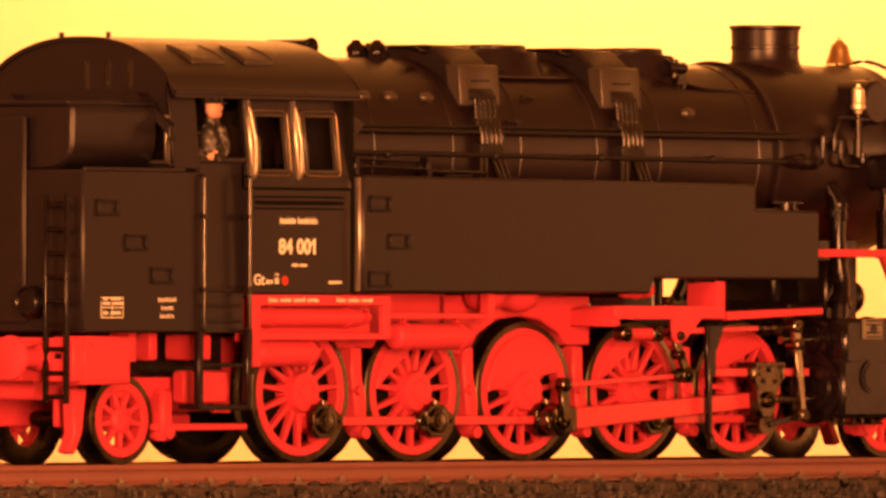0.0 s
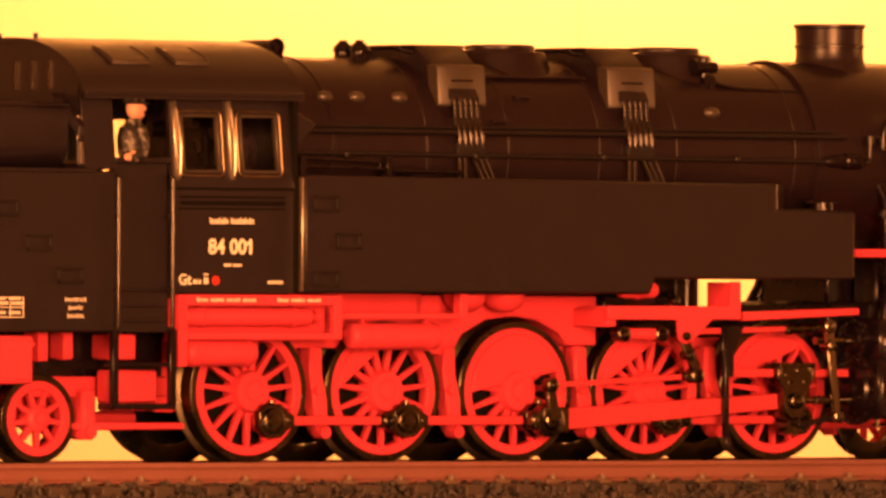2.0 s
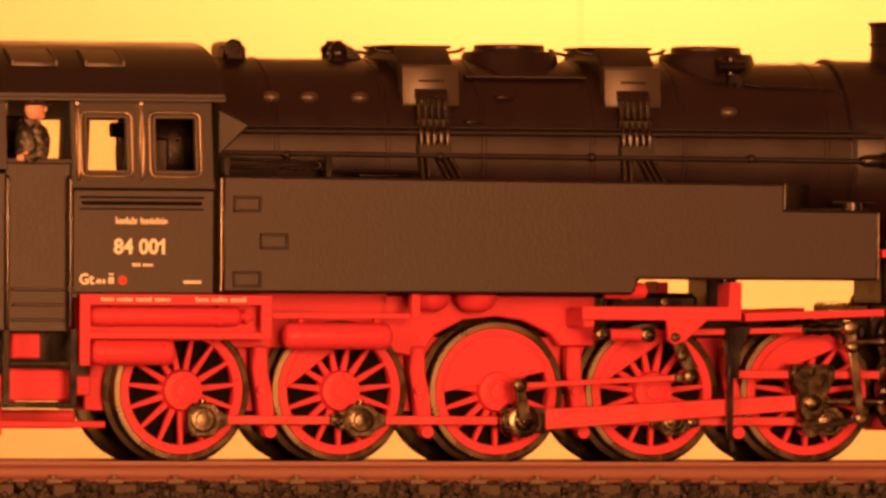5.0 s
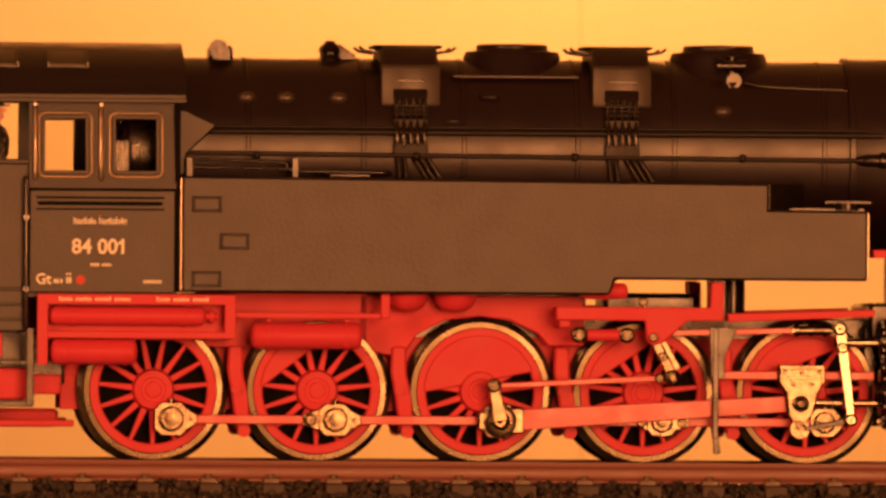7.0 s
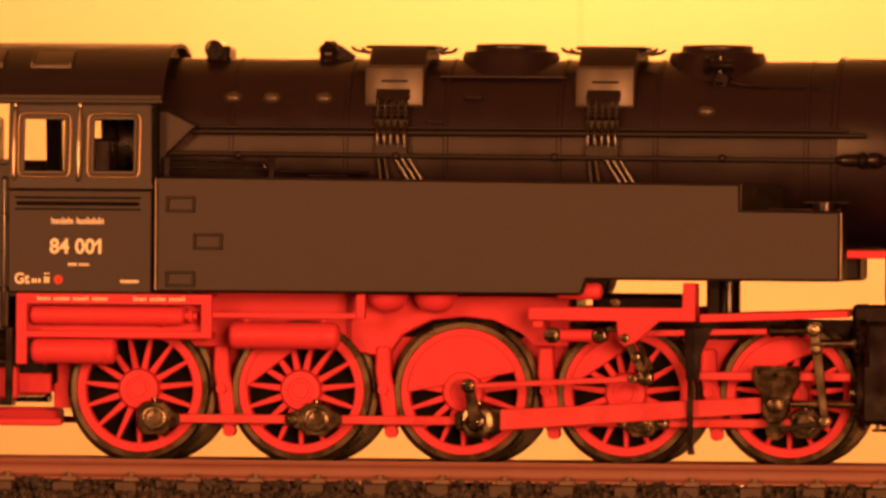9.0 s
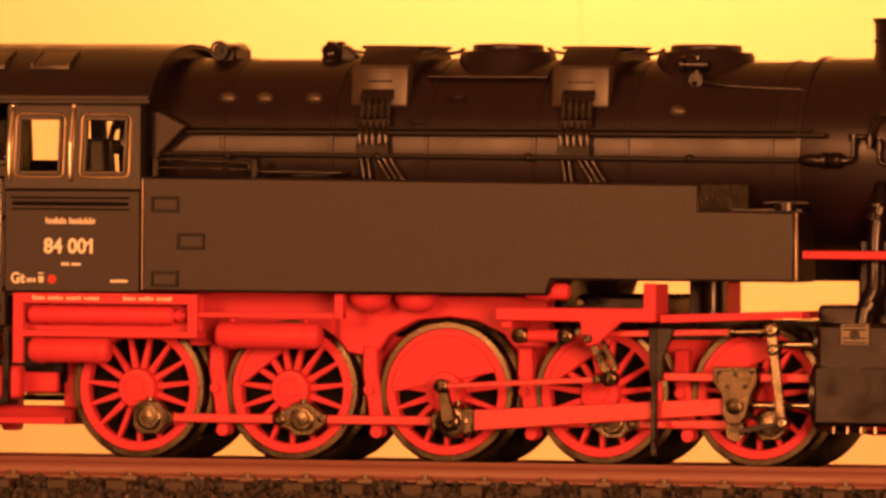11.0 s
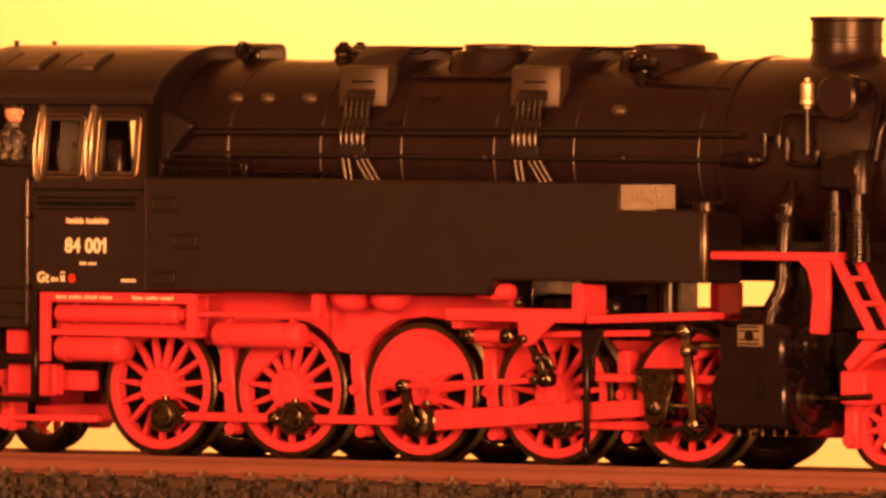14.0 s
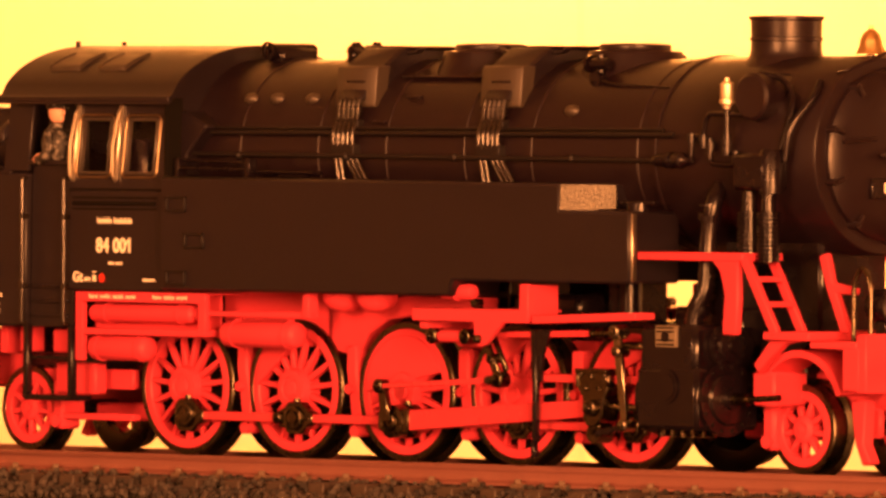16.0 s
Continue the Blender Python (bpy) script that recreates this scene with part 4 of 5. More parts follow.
    for x0, x1, z, h in ((-46.9, -45.9, 22.75, 0.35), (-45.6, -44.4, 22.75, 0.3), (-51.3, -50.7, 20.7, 0.5), (-50.5, -50.2, 20.7, 0.5), (-49.8, -49.2, 20.7, 0.75), (-49.8, -49.2, 21.7, 0.2), (-40.6, -38.4, 20.75, 0.35), (-52.4, -52.0, 24, 0.0)):
        if h:
            k = x0
            while k < x1:
                box(bm, k, min(k + 0.26, x1), -15.545, -15.45, z, z + h)
                k += 0.36
    tagged(part("printed_mark", bm, WHITE, body), "small cream printed marks", kind="stuff")
    part("printed_dot", made(cyl, (-48.1, -15.55, 21.1), (-48.1, -15.4, 21.1), 0.55, 20), SIGNAL, body, "small red printed dot")


cab()


def bunker():
    bm = bmesh.new()
    box(bm, -82.0, -62.3, -15.5, 15.5, 15.0, 33.8, 0.25)
    b = part("coal_bunker", bm, BLACK, LOCO, "black rear coal bunker")
    bm = bmesh.new()
    prism(bm, [(-9.0, 33.7), (-11.2, 34.1), (-12.5, 35.0), (-13.1, 36.6), (-13.2, 40.6), (-12.8, 41.4), (12.8, 41.4), (13.2, 40.6), (13.1, 36.6), (12.5, 35.0), (11.2, 34.1), (9.0, 33.7)], "x", -81.4, -67.2, 0.4)
    box(bm, -81.6, -66.8, -12.6, 12.6, 41.2, 41.8, 0.2)
    part("coal_hopper", bm, BLACK, b)
    for s in (1, -1):
        for x, z in ((-78.0, 29.4), (-73.2, 25.4), (-68.8, 21.6)):
            part("foothold", made(foothold, x, z, 15.5, s), PIPE, b)
    bm = bmesh.new()
    box(bm, -81.9, -65.0, -15.6, -15.0, 33.6, 34.1, 0.1)
    box(bm, -81.9, -65.0, 15.0, 15.6, 33.6, 34.1, 0.1)
    box(bm, -82.5, -81.9, -6.5, 6.5, 16.0, 40.0, 0.3)
    part("bunker_rim", bm, BLACK, b)
    bm = bmesh.new()
    for s in (1, -1):
        lathe(bm, [(1.9, -82.0), (1.9, -83.4), (1.6, -83.8), (1.4, -83.5), (0.3, -83.4)], (0, -s * 8.0, 18.5), "X", 24)
    part("rear_lamp", bm, DARK, b, "round black rear lamp")
    bm = bmesh.new()
    # printed table and note
    for x0, x1, z0, z1 in ((-79.0, -75.3, 16.7, 16.8), (-79.0, -75.3, 19.0, 19.1), (-79.0, -75.3, 17.85, 17.95), (-79.0, -78.9, 16.7, 18.6), (-75.4, -75.3, 16.7, 19.1), (-77.2, -77.1, 16.7, 18.6)):
        box(bm, x0, x1, -15.545, -15.45, z0, z1)
    for z in (17.1, 18.2, 18.75):
        for k in range(8):
            if (k * 7 + int(z * 3)) % 5:
                box(bm, -78.6 + k * 0.42, -78.3 + k * 0.42, -15.545, -15.45, z, z + 0.35)
    for z, n in ((18.6, 9), (17.65, 6), (16.7, 7)):
        for k in range(n):
            x = -67.9 + (k - n / 2) * 0.34
            box(bm, x, x + 0.11, -15.545, -15.45, z, z + (0.5 if k % 4 == 0 else 0.36))
            box(bm, x + 0.1, x + 0.24, -15.545, -15.45, z + (0.22 if k % 2 else 0.0), z + (0.34 if k % 2 else 0.1))
    tagged(part("printed_mark", bm, WHITE, b), "small cream printed marks", kind="stuff")


bunker()


# boiler and what sits on it
BZ, BR = 36.6, 11.2


def skin(y, r=BR):
    return BZ + math.sqrt(max(0.0, r * r - y * y))


def boiler():
    b = part("boiler", made(lathe, [(BR, -36.8), (BR, 44.5)], (0, 0, BZ), "X", 96), BOILER, LOCO, "satin black boiler barrel")
    for x in (-28.0, -14.2, -2.2, 11.4, 23.0, 41.0):
        part("boiler_band", made(lathe, [(BR + 0.02, x - 0.3), (BR + 0.12, x - 0.2), (BR + 0.12, x + 0.2), (BR + 0.02, x + 0.3)], (0, 0, BZ), "X", 96), BOILER, b)
    # sloping shoulder where the boiler meets the cab
    bm = bmesh.new()
    for s in (1, -1):
        prism(bm, [(-36.8, 33.6), (-36.8, 41.4), (-35.6, 41.4), (-31.8, 39.6), (-35.4, 36.2), (-35.6, 33.6)], "y", -s * 13.2, -s * 8.0, 0.2)
    part("shoulder_plate", bm, BLACK, b)
    for s in (1, -1):
        for x, y, r in ((-28.1, 9.1, 1.0), (-23.4, 9.1, 1.0), (-17.1, 9.1, 1.0), (28.9, 9.9, 1.0)):
            bm = bmesh.new()
            bmesh.ops.create_uvsphere(bm, u_segments=16, v_segments=10, radius=r, matrix=Matrix.Translation((x, -s * y, skin(y) - 0.2)) @ Matrix.Diagonal((1.2, 0.9, 0.75, 1)))
            part("washout_plug", bm, GREY, b)
    # domes
    for x, name in ((4.3, "steam_dome"), (29.2, "sand_dome")):
        bm = bmesh.new()
        lathe(bm, [(7.4, 44.5), (6.6, 46.2), (5.95, 47.4), (5.75, 48.3), (5.5, 48.75), (4.4, 48.85), (4.25, 49.1), (4.25, 49.45), (4.0, 49.65), (0.4, 49.75)], (x, 0, 0), "Z", 56)
        part(name, bm, BOILER, LOCO, "low round black dome")
    bm = bmesh.new()
    box(bm, -3.4, 11.8, -7.4, 7.4, 45.5, 45.85, 0.1)
    part("dome_platform", bm, BOILER, b)
    # sand boxes astride the boiler, with their pipes
    for x0 in (-13.0, 12.3):
        x1 = x0 + 9.0
        bm = bmesh.new()
        prism(bm, [(-5.6, 49.15), (5.6, 49.15), (8.55, 47.0), (8.75, 46.6), (8.6, 42.0), (6.0, 41.0), (-6.0, 41.0), (-8.6, 42.0), (-8.75, 46.6), (-8.55, 47.0)], "x", x0 + 1.05, x0 + 7.85, 0.3)
        box(bm, x0 + 0.3, x1 - 0.4, -5.0, 5.0, 49.0, 49.4, 0.2)
        for y in (-4.6, 4.6):
            rod(bm, (x0 + 0.9, 48.5), (x0 - 0.9, 48.75), y - 0.6, y + 0.6, 0.4, 0.35)
            rod(bm, (x0 - 0.8, 48.7), (x0 - 1.4, 49.2), y - 0.6, y + 0.6, 0.35, 0.3)
            rod(bm, (x1 - 0.9, 48.5), (x1 + 0.7, 48.75), y - 0.6, y + 0.6, 0.4, 0.35)
            rod(bm, (x1 + 0.6, 48.7), (x1 + 1.2, 49.2), y - 0.6, y + 0.6, 0.35, 0.3)
        sb = part("sandbox", bm, BLACK, LOCO, "grey-black sandbox astride the boiler")
        for s in (1, -1):
            part("sandbox_latch", made(box, x0 + 2.9, x0 + 6.1, -s * 10.2, -s * 9.6, 44.95, 45.2, 0.05), DARK, sb)
            # side plate in lighter grey: the sheen of its lit face is coloured in
            bm = bmesh.new()
            prism(bm, [(-s * 7.6, 47.0), (-s * 9.6, 47.0), (-s * 9.9, 46.7), (-s * 10.3, 42.3), (-s * 10.15, 42.0), (-s * 8.4, 42.0)], "x", x0 + 0.95, x0 + 7.95, 0.14)
            part("sandbox_side", bm, GREY, sb, "sandbox side plate, black greyed for its lit sheen")
            part("pipe_block", made(prism, [(-s * 9.5, 44.2), (-s * 10.3, 44.1), (-s * 11.2, 42.9), (-s * 9.9, 42.8)], "x", x0 + 2.35, x0 + 6.4, 0.12), BLACK, sb, "block that holds the sand pipes")
            for k in range(5):
                x = x0 + 2.7 + k * 0.82
                path = [(x, -s * 10.8, 43.1), (x, -s * 11.1, 42.2), (x, -s * 11.2, 40.8), (x, -s * 11.55, 40.0), (x, -s * 12.0, 39.2), (x, -s * 12.15, 38.2), (x, -s * 12.05, 37.2)]
                for z in (36.4, 35.0, 33.2):
                    path.append((x + (36.6 - z) * (0.62 if k > 1 else 0.12), -s * (11.95 - (36.6 - z) * 0.12), z))
                part("sand_pipe", made(tube, path, 0.29, 10), GLOSS, sb)
            for y, z, h in ((11.05, 40.05, 0.5), (11.7, 36.85, 0.75)):
                part("pipe_clamp", made(box, x0 + 2.3, x0 + 6.4, -s * (y + 0.62), -s * (y - 0.8), z - h, z + h, 0.1), PIPE, sb)
            for k in range(3):
                z = 41.1 + k * 0.5
                part("pipe_joint", made(box, x0 + 2.35, x0 + 6.35, -s * 11.4, -s * 10.7, z - 0.05, z + 0.05), PIPE, sb)
    # handrails and pipes along the barrel
    for s in (1, -1):
        Y = lambda v: -s * v
        bm = bmesh.new()
        tube(bm, [(-35.5, Y(12.2), 36.3), (46.0, Y(12.2), 35.9)], 0.28)
        for x in (-27, -8, 11, 31.1):
            bmesh.ops.create_uvsphere(bm, u_segments=12, v_segments=8, radius=0.52, matrix=Matrix.Translation((x, Y(12.2), 36.1)))
            cyl(bm, (x, Y(12.2), 36.1), (x, Y(11.0), 36.3), 0.2, 8)
        part("handrail", bm, PIPE, b, "black boiler handrail")
        bm = bmesh.new()
        tube(bm, [(-33, Y(11.75), 38.9), (48, Y(11.9), 38.9)], 0.3)
        tube(bm, [(-33, Y(11.5), 39.5), (46, Y(11.5), 39.5)], 0.2)
        part("feed_pipe", bm, PIPE, b)
        bm = bmesh.new()
        lathe(bm, [(0.3, 44.6), (0.6, 45.2), (0.75, 46), (0.75, 47.4), (1.0, 47.6), (1.0, 48.2), (0.7, 48.3), (0.95, 48.8), (0.95, 49.8), (0.5, 50.3), (0.3, 51.5)], (0, Y(12.2), 35.95), "X", 16)
        part("feed_valve", bm, DARK, b)
        bm = bmesh.new()
        tube(bm, bent([(-35.5, Y(14.2), 35.6), (-23.5, Y(14.2), 35.2), (-23.5, Y(14.2), 34.2), (-12.0, Y(13.8), 34.1)], 3, 0.5), 0.22)
        tube(bm, [(-35.0, Y(14.8), 34.6), (-22.0, Y(14.8), 34.4)], 0.2)
        for x in (-35.2, -22.6):
            box(bm, x - 0.4, x + 0.4, Y(15.0), Y(13.6), 33.4, 35.8, 0.1)
        box(bm, -18.5, -13.5, Y(13.6), Y(12.8), 33.5, 34.2, 0.15)
        cyl(bm, (-20, Y(13.4), 34.0), (-11, Y(13.4), 34.0), 0.3, 8)
        part("operating_rod", bm, DARK, b)
        bm = bmesh.new()
        tube(bm, bent([(31.5, Y(7.6), 45.2), (34, Y(7.8), 44.7), (52, Y(8.0), 44.0)], 4, 1.0), 0.3)
        cyl(bm, (30.2, Y(6.6), 45.4), (30.2, Y(6.6), 48.3), 0.6, 12)
        cyl(bm, (29.0, Y(6.8), 47.2), (31.8, Y(6.8), 47.2), 0.75, 14)
        cyl(bm, (30.4, Y(7.8), 45.4), (30.4, Y(6.0), 45.4), 0.9, 14)
        cyl(bm, (28.4, Y(6.8), 47.2), (28.9, Y(6.8), 47.2), 1.05, 14)
        cyl(bm, (30.2, Y(6.6), 43.6), (30.2, Y(7.4), 45.4), 0.7, 10)
        part("regulator_valve", bm, DARK, b)
        bm = bmesh.new()
        for x, z in ((0.9, 43.3), (-3.5, 40.3)):
            yy = math.sqrt(BR * BR - (z - BZ) ** 2)
            tube(bm, bent([(x - 1.0, Y(yy), z), (x - 1.0, Y(yy + 0.6), z - 0.1), (x + 1.0, Y(yy + 0.6), z - 0.1), (x + 1.0, Y(yy), z)], 2, 0.2), 0.17)
        part("grab_handle", bm, BOILER, b)
    # safety valves and turret ahead of the cab
    for y in (-1.7, 1.7):
        bm = bmesh.new()
        lathe(bm, [(1.2, 47.0), (1.2, 47.8), (1.05, 48.0), (1.05, 48.5), (1.25, 48.6), (1.1, 49.2), (0.6, 49.6), (0.45, 49.9)], (-17.6, y, 0), "Z", 20)
        part("safety_valve", bm, DARK, LOCO, "small black safety valve")
    bm = bmesh.new()
    prism(bm, [(-16.6, 47.5), (-14.6, 47.5), (-14.6, 48.2), (-16.6, 49.6)], "y", -1.2, 1.2, 0.1)
    part("valve_cover", bm, DARK, LOCO)
    bm = bmesh.new()
    box(bm, -32.2, -29.4, -3.0, 3.0, 47.2, 49.2, 0.35)
    cyl(bm, (-31.0, -3.4, 48.7), (-31.0, 3.4, 48.7), 1.05, 18)
    ring(bm, [(0.85, 0.0), (1.15, 0.0), (1.15, 0.25), (0.85, 0.25)], (-31.2, -3.6, 48.8), "Y", 20)
    cyl(bm, (-31.2, -3.9, 48.8), (-31.2, -3.0, 48.8), 0.3, 10)
    part("turbo_generator", bm, DARK, LOCO, "small black turbo generator on the firebox")


boiler()


def smokebox():
    sm = part("smokebox", made(lathe, [(11.55, 44.0), (11.6, 44.2), (11.6, 70.6), (11.4, 71.0), (10.6, 71.1)], (0, 0, BZ), "X", 96), BOILER, LOCO, "satin black smokebox")
    bm = bmesh.new()
    for x in (44.4,):
        lathe(bm, [(11.62, x - 0.35), (11.75, x - 0.3), (11.75, x + 0.3), (11.62, x + 0.35)], (0, 0, BZ), "X", 96)
    part("smokebox_ring", bm, BOILER, sm)
    bm = bmesh.new()
    lathe(bm, [(9.9, 70.8), (9.9, 71.6), (9.6, 71.9), (7.5, 72.5), (4.5, 73.0), (0.3, 73.2)], (0, 0, BZ), "X", 64)
    door = part("smokebox_door", bm, BOILER, sm, "domed black smokebox door")
    bm = bmesh.new()
    for k in range(10):
        q = radians(18 + k * 36)
        box_at = (9.9 * math.cos(q), BZ + 9.9 * math.sin(q))
        cyl(bm, (71.0, *box_at), (72.6, *box_at), 0.42, 10)
        q2 = (8.6 * math.cos(q), BZ + 8.6 * math.sin(q))
        tube(bm, [(72.5, *box_at), (72.5, *q2)], 0.3)
    cyl(bm, (73.0, 0, BZ), (74.4, 0, BZ), 1.1, 18)
    tube(bm, bent([(74.0, -1.5, BZ - 0.2), (74.6, -4.0, BZ + 0.1)]), 0.25)
    tube(bm, [(72.9, -8.6, BZ + 1.6), (73.4, -3.8, BZ + 2.0)], 0.22)
    tube(bm, bent([(71.3, -8.0, BZ + 9.6), (72.6, -8.2, BZ + 9.8), (73.2, 0, BZ + 12.6), (72.6, 8.2, BZ + 9.8), (71.3, 8.0, BZ + 9.6)], 5, 3.0), 0.22)
    part("door_clamp", bm, BOILER, door)
    part("front_plate", made(box, 72.9, 73.3, -4.4, 4.4, BZ - 5.0, BZ - 2.6, 0.1), DARK, door, "small black front plate")
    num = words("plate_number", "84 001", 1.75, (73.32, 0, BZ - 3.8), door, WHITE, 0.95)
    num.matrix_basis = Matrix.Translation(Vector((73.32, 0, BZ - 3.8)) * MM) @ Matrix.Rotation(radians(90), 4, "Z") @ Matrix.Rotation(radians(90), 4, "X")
    # chimney
    bm = bmesh.new()
    lathe(bm, [(6.6, 45.6), (5.4, 46.9), (4.5, 47.8), (4.15, 48.7), (4.12, 49.9), (4.3, 50.0), (4.3, 50.35), (4.12, 50.45), (4.18, 52.3), (4.42, 52.5), (4.42, 52.85), (4.2, 52.9), (3.6, 52.7), (3.4, 49.0)], (54.6, 0, 0), "Z", 56)
    part("chimney", bm, BOILER, LOCO, "short black chimney with a ribbed collar")
    # bell
    bell = part("bell", made(lathe, [(1.75, 48.4), (1.6, 48.8), (1.35, 49.3), (1.25, 50.0), (1.0, 50.7), (0.5, 51.15), (0.3, 51.3), (0.25, 51.8)], (68.6, 0, 0), "Z", 32), BRASS, LOCO, "polished brass bell")
    bm = bmesh.new()
    cyl(bm, (68.6, 0, 47.8), (68.6, 0, 48.6), 0.5, 12)
    part("bell_stand", bm, BRIGHT, bell)
    for s in (1, -1):
        Y = lambda v: -s * v
        # whistle
        wh = part("whistle", made(lathe, [(0.45, 42.0), (0.55, 42.4), (0.9, 42.6), (0.9, 43.0), (0.72, 43.1), (0.8, 43.3), (0.8, 44.9), (0.55, 45.1), (0.35, 45.2), (0.3, 45.6)], (57.6, Y(12.6), 0), "Z", 20), WHISTLE, LOCO, "polished brass whistle")
        bm = bmesh.new()
        cyl(bm, (57.6, Y(12.6), 38.6), (57.6, Y(12.6), 42.1), 0.4, 12)
        cyl(bm, (57.6, Y(12.6), 36.6), (57.6, Y(12.6), 39.0), 0.6, 12)
        tube(bm, bent([(57.6, Y(12.6), 41.4), (54.2, Y(12.4), 41.4), (53.4, Y(12.3), 39.2), (53.4, Y(12.3), 37.4)], 5, 0.9), 0.32)
        tube(bm, bent([(57.6, Y(12.6), 41.3), (62, Y(12.0), 41.3)], 4), 0.28)
        tube(bm, bent([(54.6, Y(12.4), 38.6), (54.6, Y(12.4), 35.6), (58.8, Y(12.4), 35.4), (58.8, Y(12.4), 37.0)], 5, 0.9), 0.32)
        tube(bm, bent([(49.2, Y(12.2), 36.0), (51.4, Y(12.3), 36.0), (51.4, Y(12.3), 38.8), (53.2, Y(12.3), 38.8)], 5, 0.6), 0.3)
        for x, z in ((53.4, 38.4), (51.4, 38.6), (54.6, 37.6), (58.8, 36.6)):
            cyl(bm, (x, Y(12.3), z - 0.5), (x, Y(12.3), z + 0.5), 0.55, 10)
        part("steam_fitting", bm, DARK, sm)
        # preheater drum beside the chimney, and the pump below
        part("preheater", made(lathe, [(2.4, -12.6 * s), (2.75, -12.3 * s), (2.75, -6.0 * s)], (61.4, 0, 43.4), "Y", 32), BOILER, LOCO, "round black preheater drum")
        bm = bmesh.new()
        box(bm, 61.0, 66.4, Y(15.2), Y(11.0), 32.6, 36.8, 0.4)
        lathe(bm, [(1.4, 32.2), (1.5, 36.9), (1.2, 37.3)], (66.0, Y(13.6), 0), "Z", 20)
        pump = part("air_pump", bm, DARK, LOCO, "black air pump with ribbed cylinders")
        for x in (62.2, 65.4):
            bm = bmesh.new()
            prof = []
            for k in range(12):
                z = 24.2 + k * 0.5
                prof += [(1.25, z), (1.45, z + 0.1), (1.45, z + 0.3), (1.25, z + 0.42)]
            lathe(bm, prof, (x, Y(13.4), 0), "Z", 20)
            lathe(bm, [(0.9, 30.0), (0.8, 32.4), (1.1, 32.6), (1.1, 33.4)], (x, Y(13.4), 0), "Z", 16)
            part("pump_cylinder", bm, DARK, pump)
        bm = bmesh.new()
        tube(bm, bent([(67.4, Y(12.8), 36.0), (68.0, Y(12.6), 40.0), (69.4, Y(9.8), 43.6), (69.0, Y(8.6), 45.2)], 6, 1.6), 0.45)
        tube(bm, bent([(61.4, Y(11.0), 46.0), (64.6, Y(10.0), 45.6), (66.8, Y(10.6), 43.2), (66.4, Y(12.4), 37.0)], 6, 1.4), 0.4)
        part("pump_pipe", bm, DARK, pump)
        bm = bmesh.new()
        tube(bm, bent([(54.6, Y(10.6), 33.0), (54.8, Y(12.0), 31.0), (54.2, Y(12.2), 27.0), (54.3, Y(12.4), 23.4), (54.4, Y(12.8), 20.8), (53.5, Y(13.4), 19.0), (53.1, Y(13.6), 16.5)], 6, 1.6), 1.05, 14)
        for z in (22.4, 21.4, 30.6):
            cyl(bm, (54.35, Y(12.3), z), (54.35, Y(12.3), z + 0.3), 1.2, 16)
        cyl(bm, (54.2, Y(12.1), 29.0), (54.4, Y(12.1), 29.8), 1.4, 16)
        cyl(bm, (53.9, Y(13.0), 19.2), (53.5, Y(13.2), 18.4), 1.4, 16)
        part("exhaust_pipe", bm, DARK, LOCO, "black curved steam pipe")
        # front running plate, brace and ladder
        bm = bmesh.new()
        box(bm, 46.4, 63.9, Y(16.2), Y(9.5), 24.35, 25.3, 0.12)
        fp = part("running_plate", bm, RED, LOCO, "red raised running plate")
        bm = bmesh.new()
        prism(bm, [(58.2, 24.6), (62.8, 24.6), (62.9, 20.0), (62.6, 15.8), (60.2, 15.8), (60.6, 20.5), (59.8, 23.2)], "y", Y(15.9), Y(14.9), 0.2)
        part("plate_brace", bm, RED, fp)
        bm = bmesh.new()
        rod(bm, (63.6, 25.0), (69.0, 16.0), Y(16.0), Y(15.2), 1.15, 1.15)
        rod(bm, (63.6, 25.0), (69.0, 16.0), Y(11.6), Y(10.9), 1.15, 1.15)
        part("front_steps", bm, RED, fp, "steep red front steps")
        for k in (0.3, 0.62):
            x, z = 63.6 + 5.4 * k, 25.0 - 9.0 * k
            part("front_tread", made(box, x - 0.9, x + 0.9, Y(15.6), Y(11.2), z - 0.3, z + 0.3, 0.06), RED, fp)
        bm = bmesh.new()
        box(bm, 67.0, 74.6, Y(15.9), 0, 15.3, 16.3, 0.15)
        box(bm, 74.4, 82.0, Y(15.6), 0, 14.4, 15.3, 0.15)
        box(bm, 79.6, 82.4, Y(15.5), Y(8.0), 9.6, 14.6, 0.2)
        pts = []
        for k in range(13):
            q = radians(20 + k * 11)
            pts.append((70.0 + 7.6 * math.cos(q), 6.6 + 7.6 * math.sin(q)))
        for k in range(12, -1, -1):
            q = radians(20 + k * 11)
            pts.append((70.0 + 6.7 * math.cos(q), 6.6 + 6.7 * math.sin(q)))
        part("front_deck", bm, RED, LOCO, "red front deck")
        part("wheel_arch", made(prism, pts, "y", Y(13.2), Y(7.5), 0.1), RED, LOCO, "red arch over the front wheel")
        bm = bmesh.new()
        box(bm, 63.0, 66.6, Y(13.6), Y(8.0), 7.6, 11.6, 0.3)
        prism(bm, [(65.0, 11.4), (69.0, 14.8), (73.0, 15.4), (67.0, 15.4), (64.2, 12.4)], "y", Y(14.6), Y(13.4), 0.15)
        part("deck_support", bm, RED, LOCO, "red support under the front deck")
        bm = bmesh.new()
        tube(bm, bent([(78.8, Y(12.8), 15.2), (78.8, Y(12.8), 22.0), (80.2, Y(12.8), 24.2), (81.6, Y(12.8), 22.0), (81.6, Y(12.8), 15.2)], 6, 1.6), 0.3)
        part("front_handrail", bm, ROD, LOCO, "dark bowed handrail")
        bm = bmesh.new()
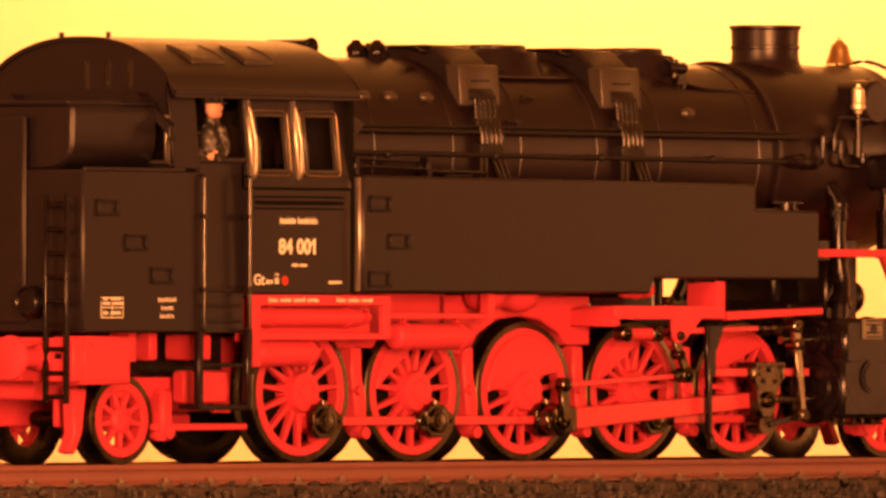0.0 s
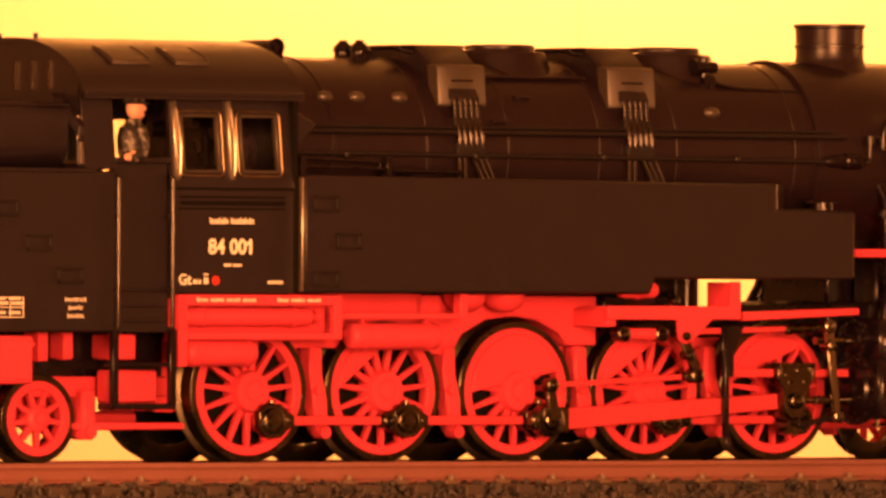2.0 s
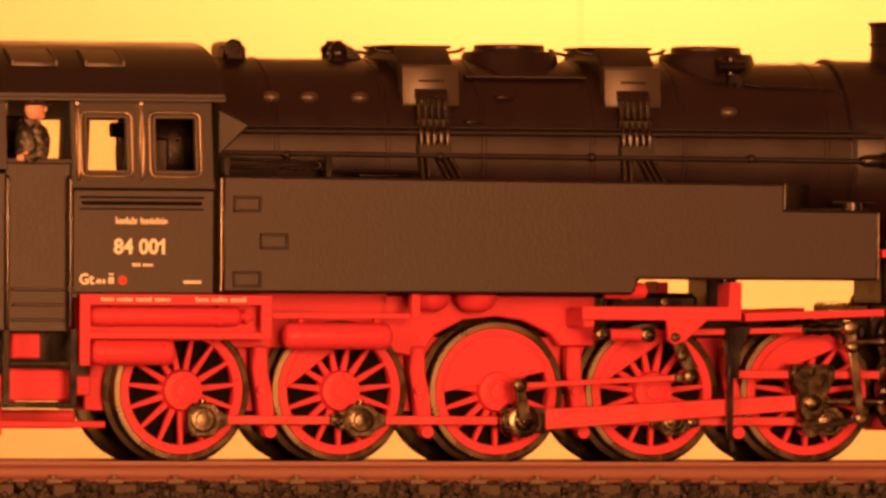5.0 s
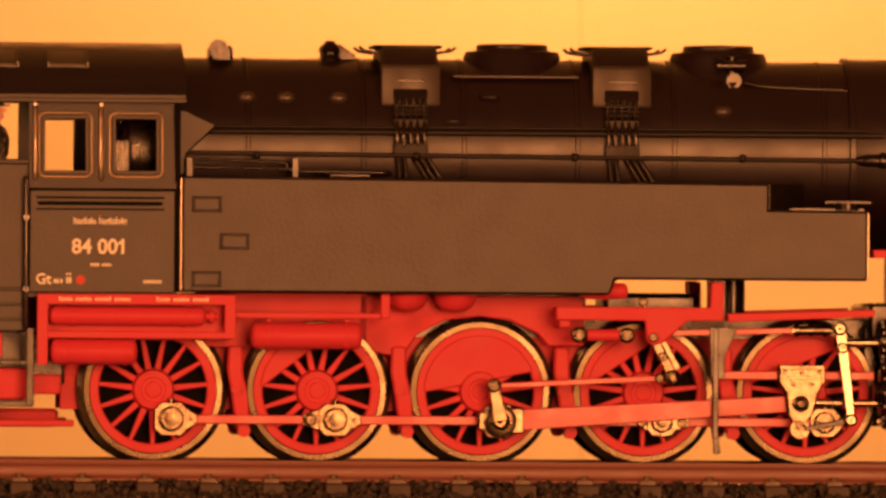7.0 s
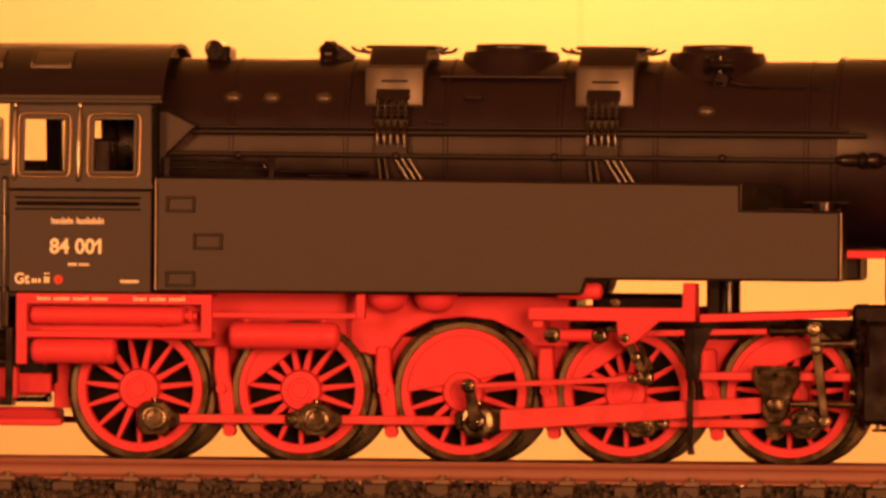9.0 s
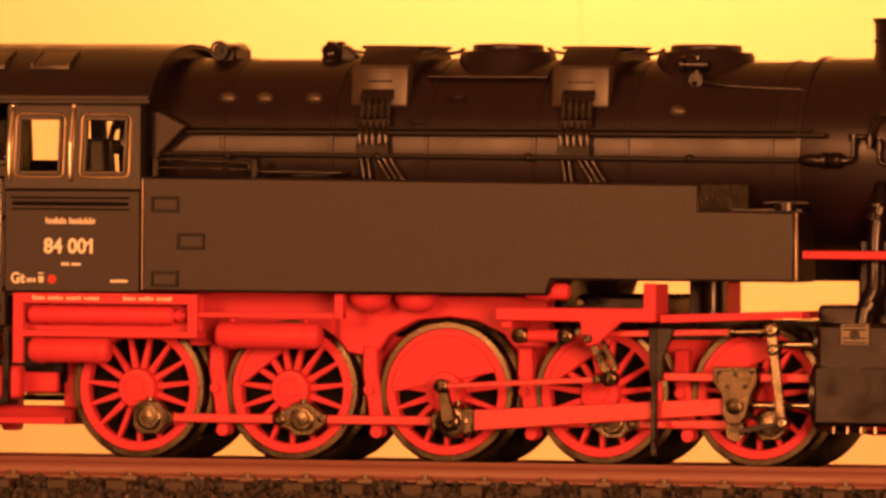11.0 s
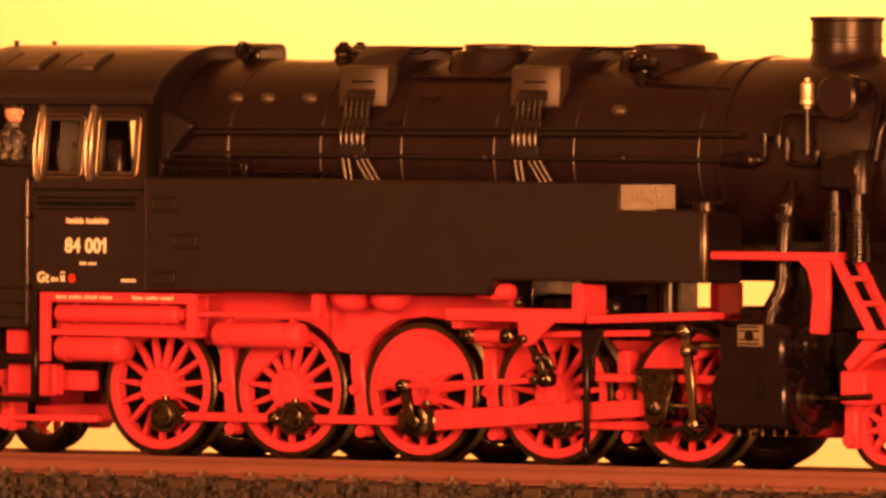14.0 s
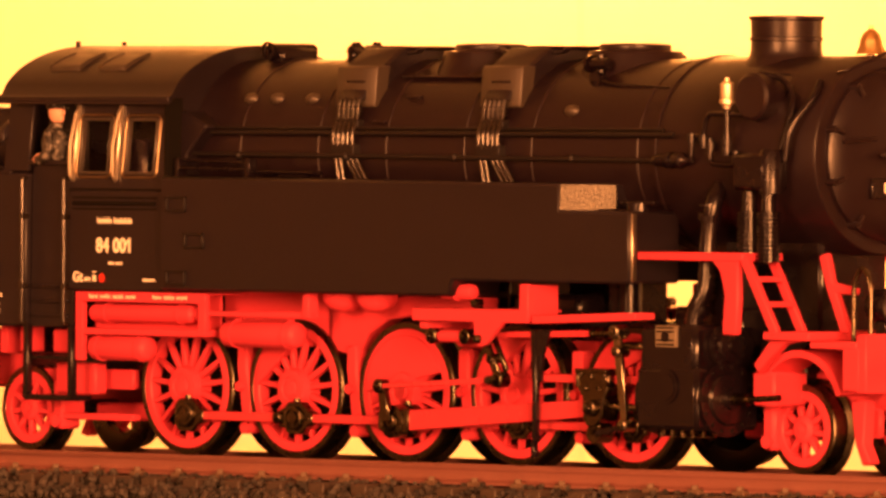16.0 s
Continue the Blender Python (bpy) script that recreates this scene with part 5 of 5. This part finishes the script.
        prism(bm, [(71.8, 25.0), (73.0, 25.4), (74.0, 22.0), (77.8, 21.4), (77.6, 20.6), (74.6, 20.8), (76.8, 16.2), (75.4, 16.2), (73.0, 21.4)], "y", Y(11.6), Y(10.6), 0.15)
        part("lamp_bracket", bm, RED, LOCO)
        bm = bmesh.new()
        lathe(bm, [(1.9, 80.0), (2.0, 82.6), (2.2, 82.8), (2.1, 83.2), (1.7, 83.0), (0.3, 82.9)], (0, Y(10.4), 19.4), "X", 24)
        box(bm, 80.4, 82.2, Y(11.0), Y(9.8), 16.0, 17.8, 0.1)
        part("front_lamp", bm, DARK, LOCO, "round black front lamp")


smokebox()

# ---- the small figure at the cab window ----
def figurine():
    bm = bmesh.new()
    lathe(bm, [(1.7, 0.0), (2.0, 0.6), (2.15, 2.4), (1.75, 3.6), (0.9, 4.2), (0.7, 4.6), (0.4, 4.7)], (0, 0, 0), "Z", 24)
    for q in (-1, 1):
        tube(bm, bent([(0.1, q * 1.9, 3.5), (0.6, q * 2.5, 1.4), (-0.1, q * 0.8 - 1.9, 0.3), (-1.5, -2.2 + q * 0.3, 0.2 + q * 0.15)], 4, 0.9), 0.66, 10)
    ring(bm, [(0.75, 4.0), (1.1, 3.9), (1.0, 4.5), (0.78, 4.55)], (0, 0, 0), "Z", 16)
    skin_from = len(bm.faces)
    ball = lambda r, p, m: bmesh.ops.create_uvsphere(bm, u_segments=16, v_segments=12, radius=r, matrix=Matrix.Translation(p) @ Matrix.Diagonal((*m, 1)))
    ball(1.15, (0.15, -0.1, 5.85), (1.0, 1.05, 1.15))
    ball(0.62, (0.85, -0.1, 5.15), (1.0, 1.0, 0.9))
    ball(0.26, (1.5, -0.1, 5.85), (1.0, 0.8, 1.3))
    ball(0.34, (0.0, -1.15, 5.85), (0.8, 0.5, 1.2))
    ball(0.55, (-1.75, -2.35, 0.1), (1.2, 0.9, 0.8))
    ball(0.5, (-1.2, -2.65, 0.45), (1.1, 0.8, 0.8))
    skin_to = len(bm.faces)
    lathe(bm, [(1.25, 6.3), (1.45, 6.4), (1.45, 6.9), (1.85, 7.2), (1.75, 7.6), (1.0, 7.8), (0.2, 7.85)], (0, -0.1, 0), "Z", 24)
    prism(bm, [(0.9, -1.2), (2.0, -0.8), (2.2, -0.1), (2.0, 0.6), (0.9, 1.0)], "z", 6.3, 6.5, 0.05)
    for v in bm.verts:
        v.co.y *= 0.68
    me = finish(bm, "figurine", CLOTH, 60)
    me.materials.append(FLESH)
    for q in me.polygons:
        if skin_from <= q.index < skin_to:
            q.material_index = 1
    return tagged(new("figurine", me), "tiny painted figurine in dark clothes at the cab window", "figurine")


FIGURE = figurine()


def motions():
    turns = [(0, 47.43), (0.5, 44.71), (1, 41.80), (1.5, 38.97), (2, 36.08), (2.5, 33.22), (3, 30.20), (3.5, 26.90), (4, 23.57), (6.5, 7.52), (7, 4.39), (7.5, 1.30),
             (8, -1.6), (8.5, -4.4), (9, -7.19), (11.5, -21.79), (12, -24.61), (12.5, -27.53), (13, -30.40), (13.5, -33.17), (14, -35.92), (14.5, -38.63), (15, -41.38), (15.5, -44.09), (16, -46.87)]
    lean = Matrix.Rotation(radians(-0.0212), 4, "X") @ Matrix.Rotation(radians(0.5328), 4, "Y")
    hub = Matrix.Translation(PIVOT)

    def rows(rest):
        return [(t, hub @ Matrix.Rotation(radians(a), 4, "Z") @ lean @ rest) for t, a in turns]
    on_rails = Matrix.Translation(Vector((3.476, 0, -23.328)) * MM)
    walk(LOCO, rows(on_rails))
    walk(TRACK, rows(Matrix.Translation(Vector((3.476, 0, -23.658)) * MM)))
    walk(FIGURE, rows(on_rails @ Matrix.Translation(Vector((-58.7, -13.7, 35.35)) * MM)))
    walk(TABLE, [(t, hub @ Matrix.Rotation(radians(a), 4, "Z") @ Matrix.Translation(Vector((0, 0, -23.658)) * MM)) for t, a in turns])


motions()
